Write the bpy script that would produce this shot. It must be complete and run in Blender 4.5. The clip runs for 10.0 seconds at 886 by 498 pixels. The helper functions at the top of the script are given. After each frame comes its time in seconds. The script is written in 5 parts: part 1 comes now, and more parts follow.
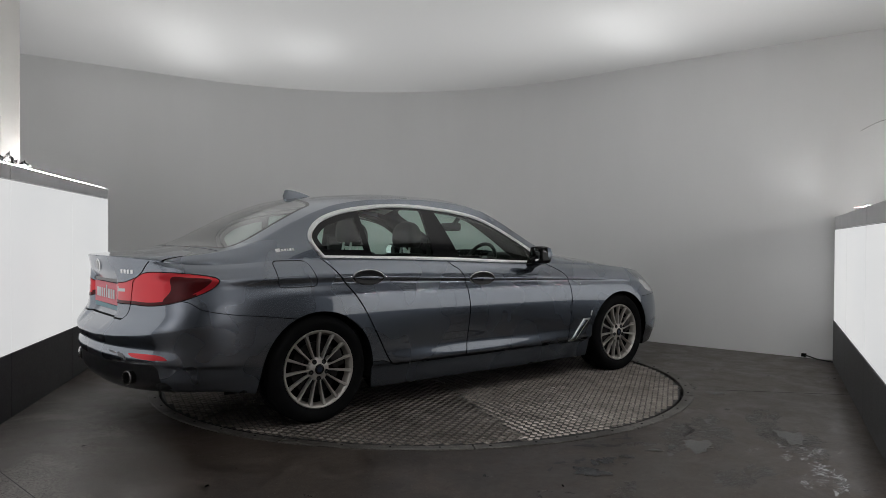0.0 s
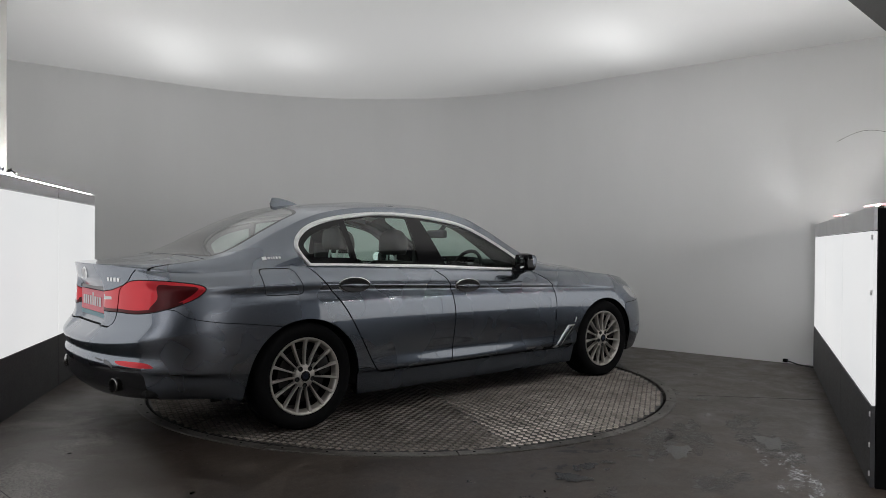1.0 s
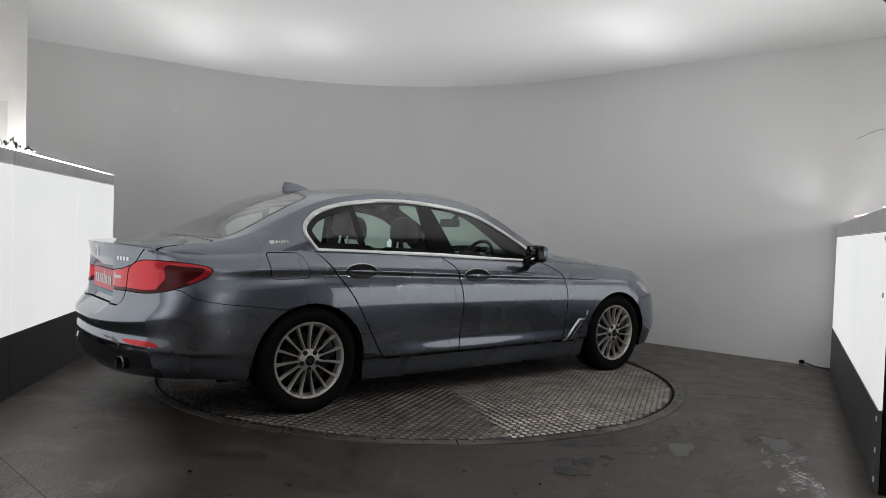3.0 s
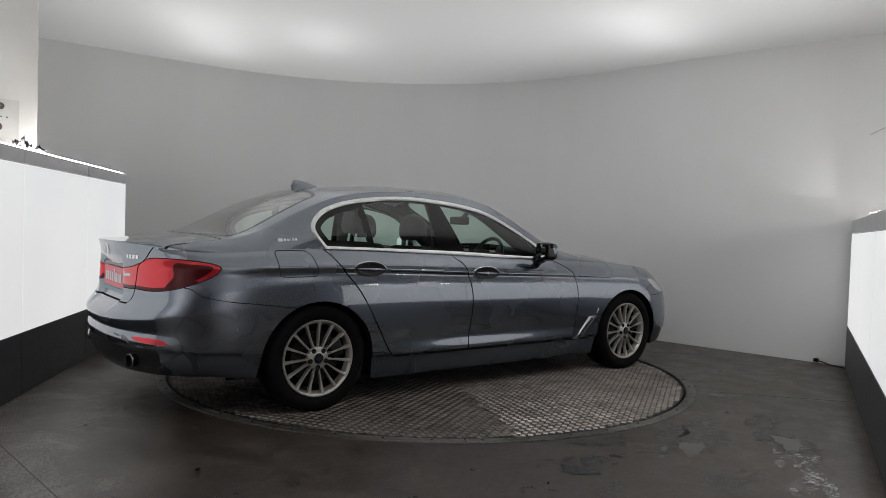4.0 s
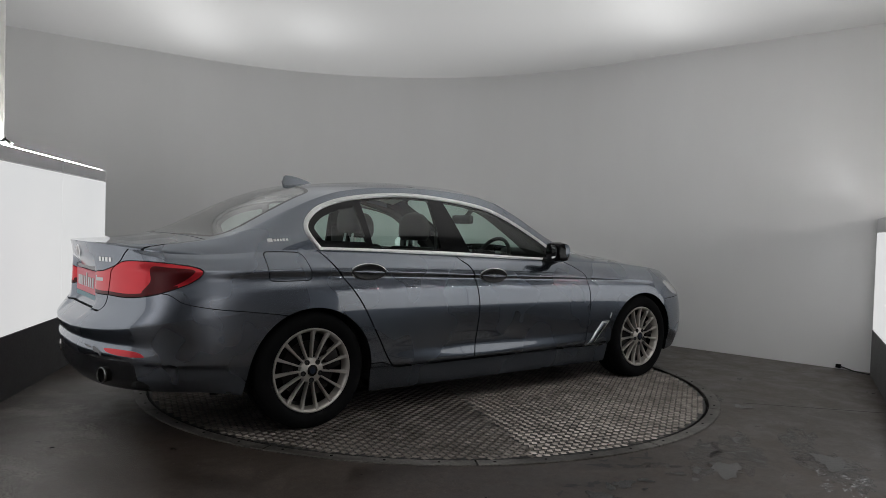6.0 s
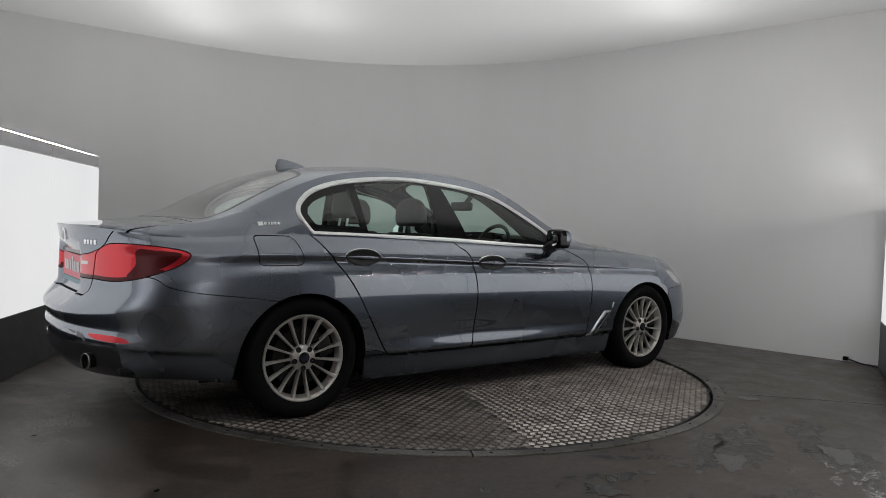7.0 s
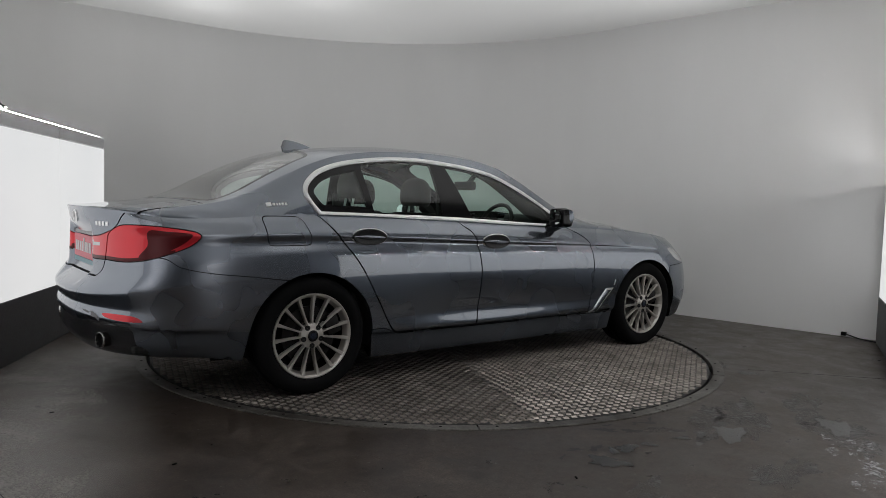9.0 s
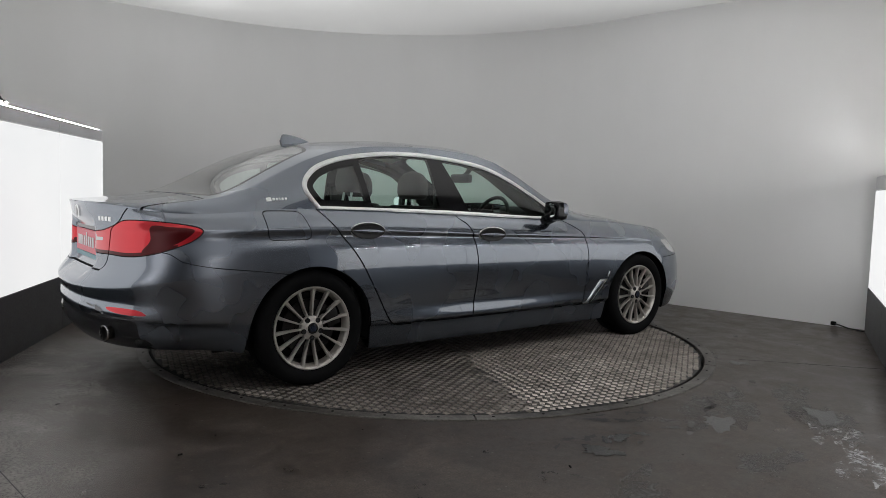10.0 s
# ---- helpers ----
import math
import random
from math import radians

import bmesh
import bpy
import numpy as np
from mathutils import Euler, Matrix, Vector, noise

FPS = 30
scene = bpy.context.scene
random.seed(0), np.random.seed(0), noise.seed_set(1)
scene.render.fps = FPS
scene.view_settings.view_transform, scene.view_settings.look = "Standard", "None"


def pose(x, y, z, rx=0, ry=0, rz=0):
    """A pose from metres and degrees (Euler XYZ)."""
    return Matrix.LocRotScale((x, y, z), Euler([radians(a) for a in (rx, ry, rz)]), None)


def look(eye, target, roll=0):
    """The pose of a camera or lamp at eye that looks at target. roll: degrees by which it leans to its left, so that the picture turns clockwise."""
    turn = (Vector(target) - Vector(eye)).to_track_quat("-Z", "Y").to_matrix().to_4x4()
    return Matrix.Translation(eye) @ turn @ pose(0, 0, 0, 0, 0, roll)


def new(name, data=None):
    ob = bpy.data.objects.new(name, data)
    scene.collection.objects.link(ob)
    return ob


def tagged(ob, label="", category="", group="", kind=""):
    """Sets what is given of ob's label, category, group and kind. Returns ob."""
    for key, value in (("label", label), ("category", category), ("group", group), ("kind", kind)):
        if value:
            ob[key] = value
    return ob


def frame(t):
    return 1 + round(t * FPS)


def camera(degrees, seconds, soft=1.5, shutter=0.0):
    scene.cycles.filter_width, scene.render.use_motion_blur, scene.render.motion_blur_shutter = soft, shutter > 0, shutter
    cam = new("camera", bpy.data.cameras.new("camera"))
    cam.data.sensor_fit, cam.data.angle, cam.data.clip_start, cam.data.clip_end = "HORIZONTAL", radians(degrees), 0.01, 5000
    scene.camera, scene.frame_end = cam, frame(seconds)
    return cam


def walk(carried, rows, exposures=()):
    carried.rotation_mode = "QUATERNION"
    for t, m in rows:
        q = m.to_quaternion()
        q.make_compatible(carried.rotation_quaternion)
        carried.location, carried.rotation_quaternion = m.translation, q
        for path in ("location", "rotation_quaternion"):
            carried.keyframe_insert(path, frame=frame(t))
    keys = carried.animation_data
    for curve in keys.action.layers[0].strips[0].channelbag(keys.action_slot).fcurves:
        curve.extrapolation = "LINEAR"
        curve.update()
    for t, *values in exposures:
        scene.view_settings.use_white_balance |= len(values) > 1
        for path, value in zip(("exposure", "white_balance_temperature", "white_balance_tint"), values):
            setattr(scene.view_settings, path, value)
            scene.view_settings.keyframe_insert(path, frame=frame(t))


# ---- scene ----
# The world is laid out on the parked car: x along the car towards its nose, z up, the turntable's floor at z = 0.

# ---- camera and its walk ----
cam = camera(63.26, 10.0, soft=0.6)
PATH = [
    # seconds, x, y, z, yaw, pitch, roll
    (0.0, -3.6917, -4.8418, 1.1577, -38.958, -0.919, -0.342),
    (0.5, -3.7259, -4.8716, 1.1898, -39.526, -0.656, -0.435),
    (1.0, -3.7066, -4.8977, 1.1834, -39.836, -0.582, -0.400),
    (1.5, -3.6566, -4.9275, 1.1837, -39.816, -0.867, -0.601),
    (2.0, -3.6193, -4.9423, 1.1801, -39.283, -1.081, -1.197),
    (2.5, -3.6129, -4.9493, 1.1796, -38.402, -1.281, -1.841),
    (4.0, -3.5781, -4.9555, 1.1805, -36.809, -1.671, -1.918),
    (4.5, -3.5200, -4.9503, 1.1749, -36.052, -1.580, -1.904),
    (5.0, -3.4785, -4.8747, 1.1664, -36.332, -1.406, -1.991),
    (5.5, -3.4566, -4.7119, 1.1727, -37.353, -1.384, -1.698),
    (7.0, -3.2827, -4.5143, 1.1042, -37.069, -1.985, -1.972),
    (7.5, -3.3074, -4.5155, 1.0653, -36.714, -2.212, -2.040),
    (8.0, -3.3083, -4.5016, 1.0433, -36.412, -2.518, -2.057),
    (8.5, -3.3183, -4.5155, 1.0589, -36.541, -3.015, -1.881),
    (9.0, -3.3479, -4.5498, 1.1113, -37.083, -3.705, -1.653),
    (9.5, -3.3466, -4.5776, 1.1419, -37.300, -4.269, -1.597),
    (10.0, -3.4028, -4.6020, 1.1537, -37.462, -4.701, -1.614),
]
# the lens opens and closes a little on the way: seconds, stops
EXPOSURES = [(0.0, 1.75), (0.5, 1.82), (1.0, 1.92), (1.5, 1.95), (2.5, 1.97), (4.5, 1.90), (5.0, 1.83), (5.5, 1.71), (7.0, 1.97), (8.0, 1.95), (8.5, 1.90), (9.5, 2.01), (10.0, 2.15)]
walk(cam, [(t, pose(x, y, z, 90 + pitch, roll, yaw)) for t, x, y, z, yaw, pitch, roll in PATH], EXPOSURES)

# ---- world, lamps and exposure ----
world = bpy.data.worlds.new("world")
world.use_nodes = True
world.node_tree.nodes["Background"].inputs[0].default_value = (0.6, 0.63, 0.68, 1)
world.node_tree.nodes["Background"].inputs[1].default_value = 0.02
scene.world = world
CEILING = 3.1
PANEL_GLOW = 0.36


def lamp(name, kind, watts, m, **more):
    data = bpy.data.lights.new(name, kind)
    data.energy, data.color = watts, more.pop("tint", (0.985, 0.99, 1.0))
    for key, value in more.items():
        if key == "size":
            data.size = value
        elif key == "high":
            data.shape, data.size_y = "RECTANGLE", value
        elif key == "spot":
            data.spot_size, data.spot_blend = radians(value), 1.0
        elif key == "soft":
            data.shadow_soft_size = value
    ob = new(name, data)
    ob.matrix_world = m
    return tagged(ob, "lamp shining down onto the stretched translucent ceiling cloth", "lamp")


# lamps in the unseen void above the stretched ceiling cloth: close ones show as soft patches, high ones are fill added
# to light it broadly
for lx, ly, turn, long, watts in ((-1.05, 2.55, 62, 1.9, 2.3), (-0.12, 1.85, 57, 1.2, 1.2), (1.95, -0.65, 20, 1.4, 1.8)):
    tube_at = Matrix.Translation((lx, ly, CEILING + 0.55)) @ Matrix.Rotation(radians(turn), 4, "Z")
    lamp("ceiling_lamp", "AREA", watts, tube_at, size=long, high=0.18)
for lx, ly, watts in ((1.7, -0.2, 20),):
    lamp("cloth_fill_lamp", "SPOT", watts, look((lx, ly, CEILING + 2.0), (lx, ly, CEILING)), spot=105, soft=0.3)
tagged(lamp("cloth_fill_lamp", "AREA", 34, look((-0.2, 1.9, CEILING + 1.5), (-0.2, 1.9, 0)), size=5.2), "unseen broad fill light added over the ceiling cloth", "lamp")
# unseen fill over the near ceiling, added to show in the side windows
tagged(lamp("cloth_fill_lamp", "AREA", 11, look((1.2, -2.3, CEILING + 1.1), (1.2, -2.3, 0)), size=2.6), "unseen broad fill light added over the ceiling cloth", "lamp")
# fill lamps added unseen in front of the booth: they shine up at the roof and onto the outer walls, which throw the
# light back
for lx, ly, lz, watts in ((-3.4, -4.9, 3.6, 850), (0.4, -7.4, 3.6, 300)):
    tagged(lamp("unseen_fill_lamp", "AREA", watts, look((lx, ly, lz), (lx, ly, 9)), size=4.0), "unseen fill lamp added to bounce off the roof", "lamp")
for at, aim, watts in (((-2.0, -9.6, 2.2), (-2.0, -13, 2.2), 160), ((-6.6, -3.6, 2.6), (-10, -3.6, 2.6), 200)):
    tagged(lamp("unseen_fill_lamp", "AREA", watts, look(at, aim), size=1.3, high=1.7), "unseen fill lamp added to bounce off an outer wall", "lamp")
# the last lights of the strip on the light box throw a narrow fan up along the wall
tagged(lamp("strip_lamp", "SPOT", 1.3, look((3.40, -1.97, 1.43), (3.06, -0.2, 2.85)), spot=64, soft=0.02), "end of a light strip throwing a fan of light along the wall", "lamp")

# ---- materials ----
def shader(name, rough=0.5, metal=0.0, **more):
    """A Principled material and the few nodes that every material here starts from."""
    mat = bpy.data.materials.new(name)
    mat.use_nodes = True
    nodes, links = mat.node_tree.nodes, mat.node_tree.links
    bsdf = nodes["Principled BSDF"]
    bsdf.inputs["Roughness"].default_value, bsdf.inputs["Metallic"].default_value = rough, metal
    for key, value in more.items():
        bsdf.inputs[key.replace("_", " ")].default_value = value
    return mat, nodes, links, bsdf


def coords(nodes, links, stretch=(1, 1, 1)):
    where, fit = nodes.new("ShaderNodeTexCoord"), nodes.new("ShaderNodeMapping")
    fit.inputs["Scale"].default_value = stretch
    links.new(where.outputs["Object"], fit.inputs[0])
    return fit.outputs[0]


def clouds(nodes, links, vec, scale, detail=5.0, rough=0.55, bend=0.0):
    n = nodes.new("ShaderNodeTexNoise")
    n.inputs["Scale"].default_value, n.inputs["Detail"].default_value, n.inputs["Roughness"].default_value = scale, detail, rough
    n.inputs["Distortion"].default_value = bend
    links.new(vec, n.inputs["Vector"])
    return n.outputs["Fac"]


def ramp(nodes, links, fac, *stops):
    r = nodes.new("ShaderNodeValToRGB")
    e = r.color_ramp.elements
    while len(e) < len(stops):
        e.new(0.5)
    for s, (at, c) in zip(e, stops):
        s.position, s.color = at, (*(c if isinstance(c, tuple) else (c, c, c)), 1)
    links.new(fac, r.inputs[0])
    return r.outputs[0]


def blend(nodes, links, fac, a, b, mode="MIX"):
    m = nodes.new("ShaderNodeMix")
    m.data_type, m.blend_type = "RGBA", mode
    for socket, value in ((0, fac), (6, a), (7, b)):
        if isinstance(value, (int, float)):
            m.inputs[socket].default_value = value
        elif isinstance(value, tuple):
            m.inputs[socket].default_value = (*value, 1)
        else:
            links.new(value, m.inputs[socket])
    return m.outputs[2]


def relief(nodes, links, bsdf, height, strength=0.3, depth=0.001):
    b = nodes.new("ShaderNodeBump")
    b.inputs["Strength"].default_value, b.inputs["Distance"].default_value = strength, depth
    links.new(height, b.inputs["Height"])
    links.new(b.outputs[0], bsdf.inputs["Normal"])


def plain(name, colour, rough=0.5, metal=0.0, vary=0.15, scale=18.0, bump=0.1, **more):
    """A surface of one colour with faint blotches, fine grain and a little relief."""
    mat, nodes, links, bsdf = shader(name, rough, metal, **more)
    vec = coords(nodes, links)
    big, fine = clouds(nodes, links, vec, scale), clouds(nodes, links, vec, scale * 14, 3)
    low = tuple(c * (1 - vary) for c in colour)
    base = blend(nodes, links, big, low, tuple(min(1.0, c * (1 + vary * 0.6)) for c in colour))
    links.new(base, bsdf.inputs["Base Color"])
    links.new(ramp(nodes, links, fine, (0.3, max(0.0, rough - 0.06)), (0.7, min(1.0, rough + 0.06))), bsdf.inputs["Roughness"])
    if bump:
        relief(nodes, links, bsdf, fine, bump, 0.0006)
    return mat


def wall_paint():
    mat, nodes, links, bsdf = shader("white_wall_paint", 0.55)
    vec = coords(nodes, links, (1, 1, 0.25))
    streak, fine = clouds(nodes, links, vec, 1.1, 4), clouds(nodes, links, coords(nodes, links), 160, 3)
    links.new(ramp(nodes, links, streak, (0.3, (0.885, 0.885, 0.880)), (0.7, (0.925, 0.925, 0.922))), bsdf.inputs["Base Color"])
    relief(nodes, links, bsdf, fine, 0.06, 0.0006)
    return mat


def ceiling_cloth():
    mat, nodes, links, bsdf = shader("translucent_ceiling_cloth", 0.75)
    bsdf.inputs["Base Color"].default_value = (0.86, 0.858, 0.85, 1)
    weave = clouds(nodes, links, coords(nodes, links), 260, 2)
    relief(nodes, links, bsdf, weave, 0.05, 0.0004)
    let = nodes.new("ShaderNodeBsdfTranslucent")
    let.inputs[0].default_value = (0.75, 0.75, 0.74, 1)
    mix = nodes.new("ShaderNodeMixShader")
    mix.inputs[0].default_value = 0.32
    links.new(bsdf.outputs[0], mix.inputs[1])
    links.new(let.outputs[0], mix.inputs[2])
    links.new(mix.outputs[0], nodes["Material Output"].inputs[0])
    return mat


def concrete():
    """Dark power-floated concrete: cloudy trowel marks, dusty pale areas, scuffs and gritty speckle."""
    mat, nodes, links, bsdf = shader("dark_polished_concrete", 0.42, Specular_IOR_Level=0.45, Specular_Tint=(1.0, 0.93, 0.86, 1))
    vec = coords(nodes, links)
    big, mid = clouds(nodes, links, vec, 0.75, 6, 0.6, 0.8), clouds(nodes, links, vec, 4.2, 8, 0.68, 0.5)
    small, fine = clouds(nodes, links, vec, 26, 6, 0.7, 0.3), clouds(nodes, links, vec, 120, 4, 0.7)
    tone = blend(nodes, links, 0.5, ramp(nodes, links, big, (0.34, (0.0329, 0.0257, 0.0212)), (0.68, (0.0732, 0.0579, 0.0484))),
                 ramp(nodes, links, mid, (0.34, (0.0201, 0.0154, 0.0124)), (0.5, (0.0470, 0.0370, 0.0305)), (0.68, (0.0976, 0.0786, 0.0655))))
    tone = blend(nodes, links, 1.0, tone, ramp(nodes, links, small, (0.32, 0.62), (0.68, 1.42)), "MULTIPLY")
    tone = blend(nodes, links, 1.0, tone, ramp(nodes, links, fine, (0.32, 0.45), (0.70, 1.60)), "MULTIPLY")
    scuff = ramp(nodes, links, clouds(nodes, links, coords(nodes, links, (1, 5, 1)), 6, 8, 0.78, 1.2), (0.60, 0.0), (0.72, 1.0))
    tone = blend(nodes, links, ramp(nodes, links, blend(nodes, links, 1.0, scuff, mid, "MULTIPLY"), (0.0, 0.0), (1.0, 0.42)), tone, (0.13, 0.122, 0.114))
    spots = ramp(nodes, links, clouds(nodes, links, vec, 46, 2, 0.5), (0.70, 0.0), (0.745, 0.8))
    tone = blend(nodes, links, spots, tone, (0.15, 0.143, 0.135))
    links.new(tone, bsdf.inputs["Base Color"])
    links.new(ramp(nodes, links, mid, (0.32, 0.26), (0.7, 0.50)), bsdf.inputs["Roughness"])
    relief(nodes, links, bsdf, small, 0.10, 0.0012)
    return mat


def tread_metal():
    """Worn aluminium chequer plate: grey oxide rubbed bright, with dark dirt in clouds."""
    mat, nodes, links, bsdf = shader("worn_chequer_plate", 0.44, 0.80)
    vec = coords(nodes, links)
    big, mid, fine = clouds(nodes, links, vec, 1.3, 5, 0.6, 0.5), clouds(nodes, links, vec, 9, 5, 0.7, 0.4), clouds(nodes, links, vec, 140, 3)
    tone = blend(nodes, links, big, (0.26, 0.232, 0.205), (0.42, 0.377, 0.337))
    tone = blend(nodes, links, ramp(nodes, links, mid, (0.40, 0.0), (0.70, 0.8)), tone, (0.115, 0.104, 0.092))
    tone = blend(nodes, links, ramp(nodes, links, clouds(nodes, links, vec, 2.6, 6, 0.7, 0.8), (0.46, 0.0), (0.66, 0.7)), tone, (0.10, 0.088, 0.076))
    links.new(tone, bsdf.inputs["Base Color"])
    links.new(ramp(nodes, links, mid, (0.3, 0.27), (0.7, 0.42)), bsdf.inputs["Roughness"])
    relief(nodes, links, bsdf, fine, 0.2, 0.0005)
    return mat


def glow_panel():
    """White acrylic front of a light box, lit from behind, a touch dimmer and warmer in clouds."""
    mat, nodes, links, bsdf = shader("lit_white_acrylic", 0.35)
    soft = clouds(nodes, links, coords(nodes, links), 0.8, 2)
    tone = ramp(nodes, links, soft, (0.3, (0.90, 0.915, 0.93)), (0.7, (1.0, 1.0, 1.0)))
    bsdf.inputs["Base Color"].default_value = (0.35, 0.35, 0.35, 1)
    links.new(tone, bsdf.inputs["Emission Color"])
    bsdf.inputs["Emission Strength"].default_value = PANEL_GLOW * 0.50
    return mat


M_WALL, M_CEILING, M_FLOOR, M_TREAD, M_GLOW = wall_paint(), ceiling_cloth(), concrete(), tread_metal(), glow_panel()
M_OUTER = plain("unseen_wall_grey", (0.06, 0.06, 0.062), 0.8, vary=0.2, scale=1.5)
M_ROOF = plain("unseen_roof_grey", (0.07, 0.07, 0.07), 0.8, vary=0.1, scale=2)
M_SKIRT = plain("black_skirting_board", (0.075, 0.075, 0.080), 0.55, vary=0.3, scale=6)
M_BAND = plain("grey_trim_sheet", (0.78, 0.775, 0.785), 0.5, vary=0.12, scale=5)
def rim_steel():
    """Flat steel, dull with floor dirt and rubbed pale in places."""
    mat, nodes, links, bsdf = shader("dirty_rim_steel", 0.45, 0.4)
    vec = coords(nodes, links)
    worn = ramp(nodes, links, clouds(nodes, links, vec, 1.1, 7, 0.7, 0.6), (0.42, 0.0), (0.66, 1.0))
    grain = ramp(nodes, links, clouds(nodes, links, vec, 60, 5, 0.7), (0.32, 0.6), (0.70, 1.4))
    tone = blend(nodes, links, worn, (0.060, 0.053, 0.046), (0.235, 0.222, 0.205))
    links.new(blend(nodes, links, 1.0, tone, grain, "MULTIPLY"), bsdf.inputs["Base Color"])
    return mat


M_RIM = rim_steel()
M_STEEL = plain("galvanised_rim", (0.125, 0.112, 0.097), 0.42, 0.5, vary=0.45, scale=9, bump=0.3)
M_BLACK = plain("black_board", (0.006, 0.006, 0.0065), 0.9, vary=0.3, scale=7, Specular_IOR_Level=0.1)
M_STRIP = plain("white_strip_cover", (0.8, 0.8, 0.8), 0.3)
M_STRIP.node_tree.nodes["Principled BSDF"].inputs["Emission Color"].default_value = (1, 0.99, 0.97, 1)
M_STRIP.node_tree.nodes["Principled BSDF"].inputs["Emission Strength"].default_value = 62.0
M_STRIP_LOW = M_STRIP.copy()
M_STRIP_LOW.name = "dim_strip_cover"
M_STRIP_LOW.node_tree.nodes["Principled BSDF"].inputs["Emission Strength"].default_value = 75.0
M_STRIP_END = M_STRIP.copy()
M_STRIP_END.name = "faint_strip_cover"
M_STRIP_END.node_tree.nodes["Principled BSDF"].inputs["Emission Strength"].default_value = 13.0
M_STRIP_DIM = plain("white_cover_strip", (0.72, 0.71, 0.70), 0.4)
# much darker than the bars, so that they stand out from the deck
M_DECK = plain("dark_deck_steel", (0.016, 0.015, 0.014), 0.55, 0.2, vary=0.4, scale=6, bump=0.3)
M_DARK = plain("black_gap", (0.006, 0.006, 0.006), 0.8, bump=0)


# ---- building helpers ----
def part(name, bm, material, parent=None, label="", smooth=None):
    """Links a bmesh as one mesh object, under a thing or a part where one is given. smooth: the edge angle in degrees."""
    me = bpy.data.meshes.new(name)
    bm.normal_update()
    if smooth is not None:
        for f in bm.faces:
            f.smooth = True
        for e in bm.edges:
            if len(e.link_faces) == 2 and e.calc_face_angle(0) > radians(smooth):
                e.smooth = False
    bm.to_mesh(me)
    bm.free()
    for m in material if isinstance(material, (list, tuple)) else (material,):
        me.materials.append(m)
    ob = new(name, me)
    if parent:
        ob.parent = parent
    if label:
        ob["label"] = label
    return ob


def holder(name, at, label, category, turn=0.0, **more):
    ob = new(name)
    ob.matrix_world = pose(*at, 0, 0, turn)
    ob.empty_display_size = 0.1
    return tagged(ob, label, category, **more)


def box(bm, x0, x1, y0, y1, z0, z1, bevel=0.0, m=None, segments=2):
    """A box with bevelled edges, added to bm."""
    made = bmesh.ops.create_cube(bm, size=1.0)["verts"]
    bmesh.ops.scale(bm, verts=made, vec=(x1 - x0, y1 - y0, z1 - z0))
    bmesh.ops.translate(bm, verts=made, vec=((x0 + x1) / 2, (y0 + y1) / 2, (z0 + z1) / 2))
    if bevel:
        edges = list({e for v in made for e in v.link_edges})
        made = list({v for f in bmesh.ops.bevel(bm, geom=edges, offset=bevel, segments=segments, affect="EDGES", profile=0.6)["faces"] for v in f.verts}
                    | {v for v in made if v.is_valid})
    if m is not None:
        bmesh.ops.transform(bm, matrix=m, verts=made)
    return made


def boxed(*args, **more):
    bm = bmesh.new()
    box(bm, *args, **more)
    return bm


def lathe(profile, steps=48, axis="Z", closed=False):
    """Turns a profile of (radius, height) round the z axis (or y)."""
    bm = bmesh.new()
    rings = []
    for r, h in profile:
        ring = []
        for i in range(steps):
            a = 2 * math.pi * i / steps
            p = (r * math.cos(a), r * math.sin(a), h) if axis == "Z" else (r * math.cos(a), h, r * math.sin(a))
            ring.append(bm.verts.new(p))
        rings.append(ring)
    pairs = list(zip(rings, rings[1:])) + ([(rings[-1], rings[0])] if closed else [])
    for a, b in pairs:
        for i in range(steps):
            j = (i + 1) % steps
            bm.faces.new((a[i], a[j], b[j], b[i]))
    bmesh.ops.recalc_face_normals(bm, faces=bm.faces)
    return bm


def tube(points, radius, sides=8, cap=True):
    """A round bar along a list of points."""
    bm = bmesh.new()
    rings = []
    pts = [Vector(p) for p in points]
    for i, p in enumerate(pts):
        d = (pts[min(i + 1, len(pts) - 1)] - pts[max(i - 1, 0)]).normalized()
        u = d.cross(Vector((0.13, 0.21, 0.97))).normalized()
        w = d.cross(u)
        r = radius[i] if isinstance(radius, (list, tuple)) else radius
        rings.append([bm.verts.new(p + (u * math.cos(2 * math.pi * k / sides) + w * math.sin(2 * math.pi * k / sides)) * r) for k in range(sides)])
    for a, b in zip(rings, rings[1:]):
        for k in range(sides):
            bm.faces.new((a[k], a[(k + 1) % sides], b[(k + 1) % sides], b[k]))
    if cap:
        bm.faces.new(rings[0][::-1])
        bm.faces.new(rings[-1])
    bmesh.ops.recalc_face_normals(bm, faces=bm.faces)
    return bm

# ---- the booth ----
def wall_line():
    """The plan of the booth's curved wall: straight, a quarter turn, straight and splayed out a little."""
    cx, cy, r = -0.55, 0.36, 3.67
    pts = [(-4.6 + 4.05 * i / 12, cy + r) for i in range(12)]
    pts += [(cx + r * math.sin(a), cy + r * math.cos(a)) for a in (radians(i * 84 / 60) for i in range(61))]
    x, y = pts[-1]
    for i in range(1, 31):
        d = 0.15
        x, y = x + d * min(0.105 + 0.085 * i / 8, 0.19), y - d
        pts.append((x, y))
    return pts


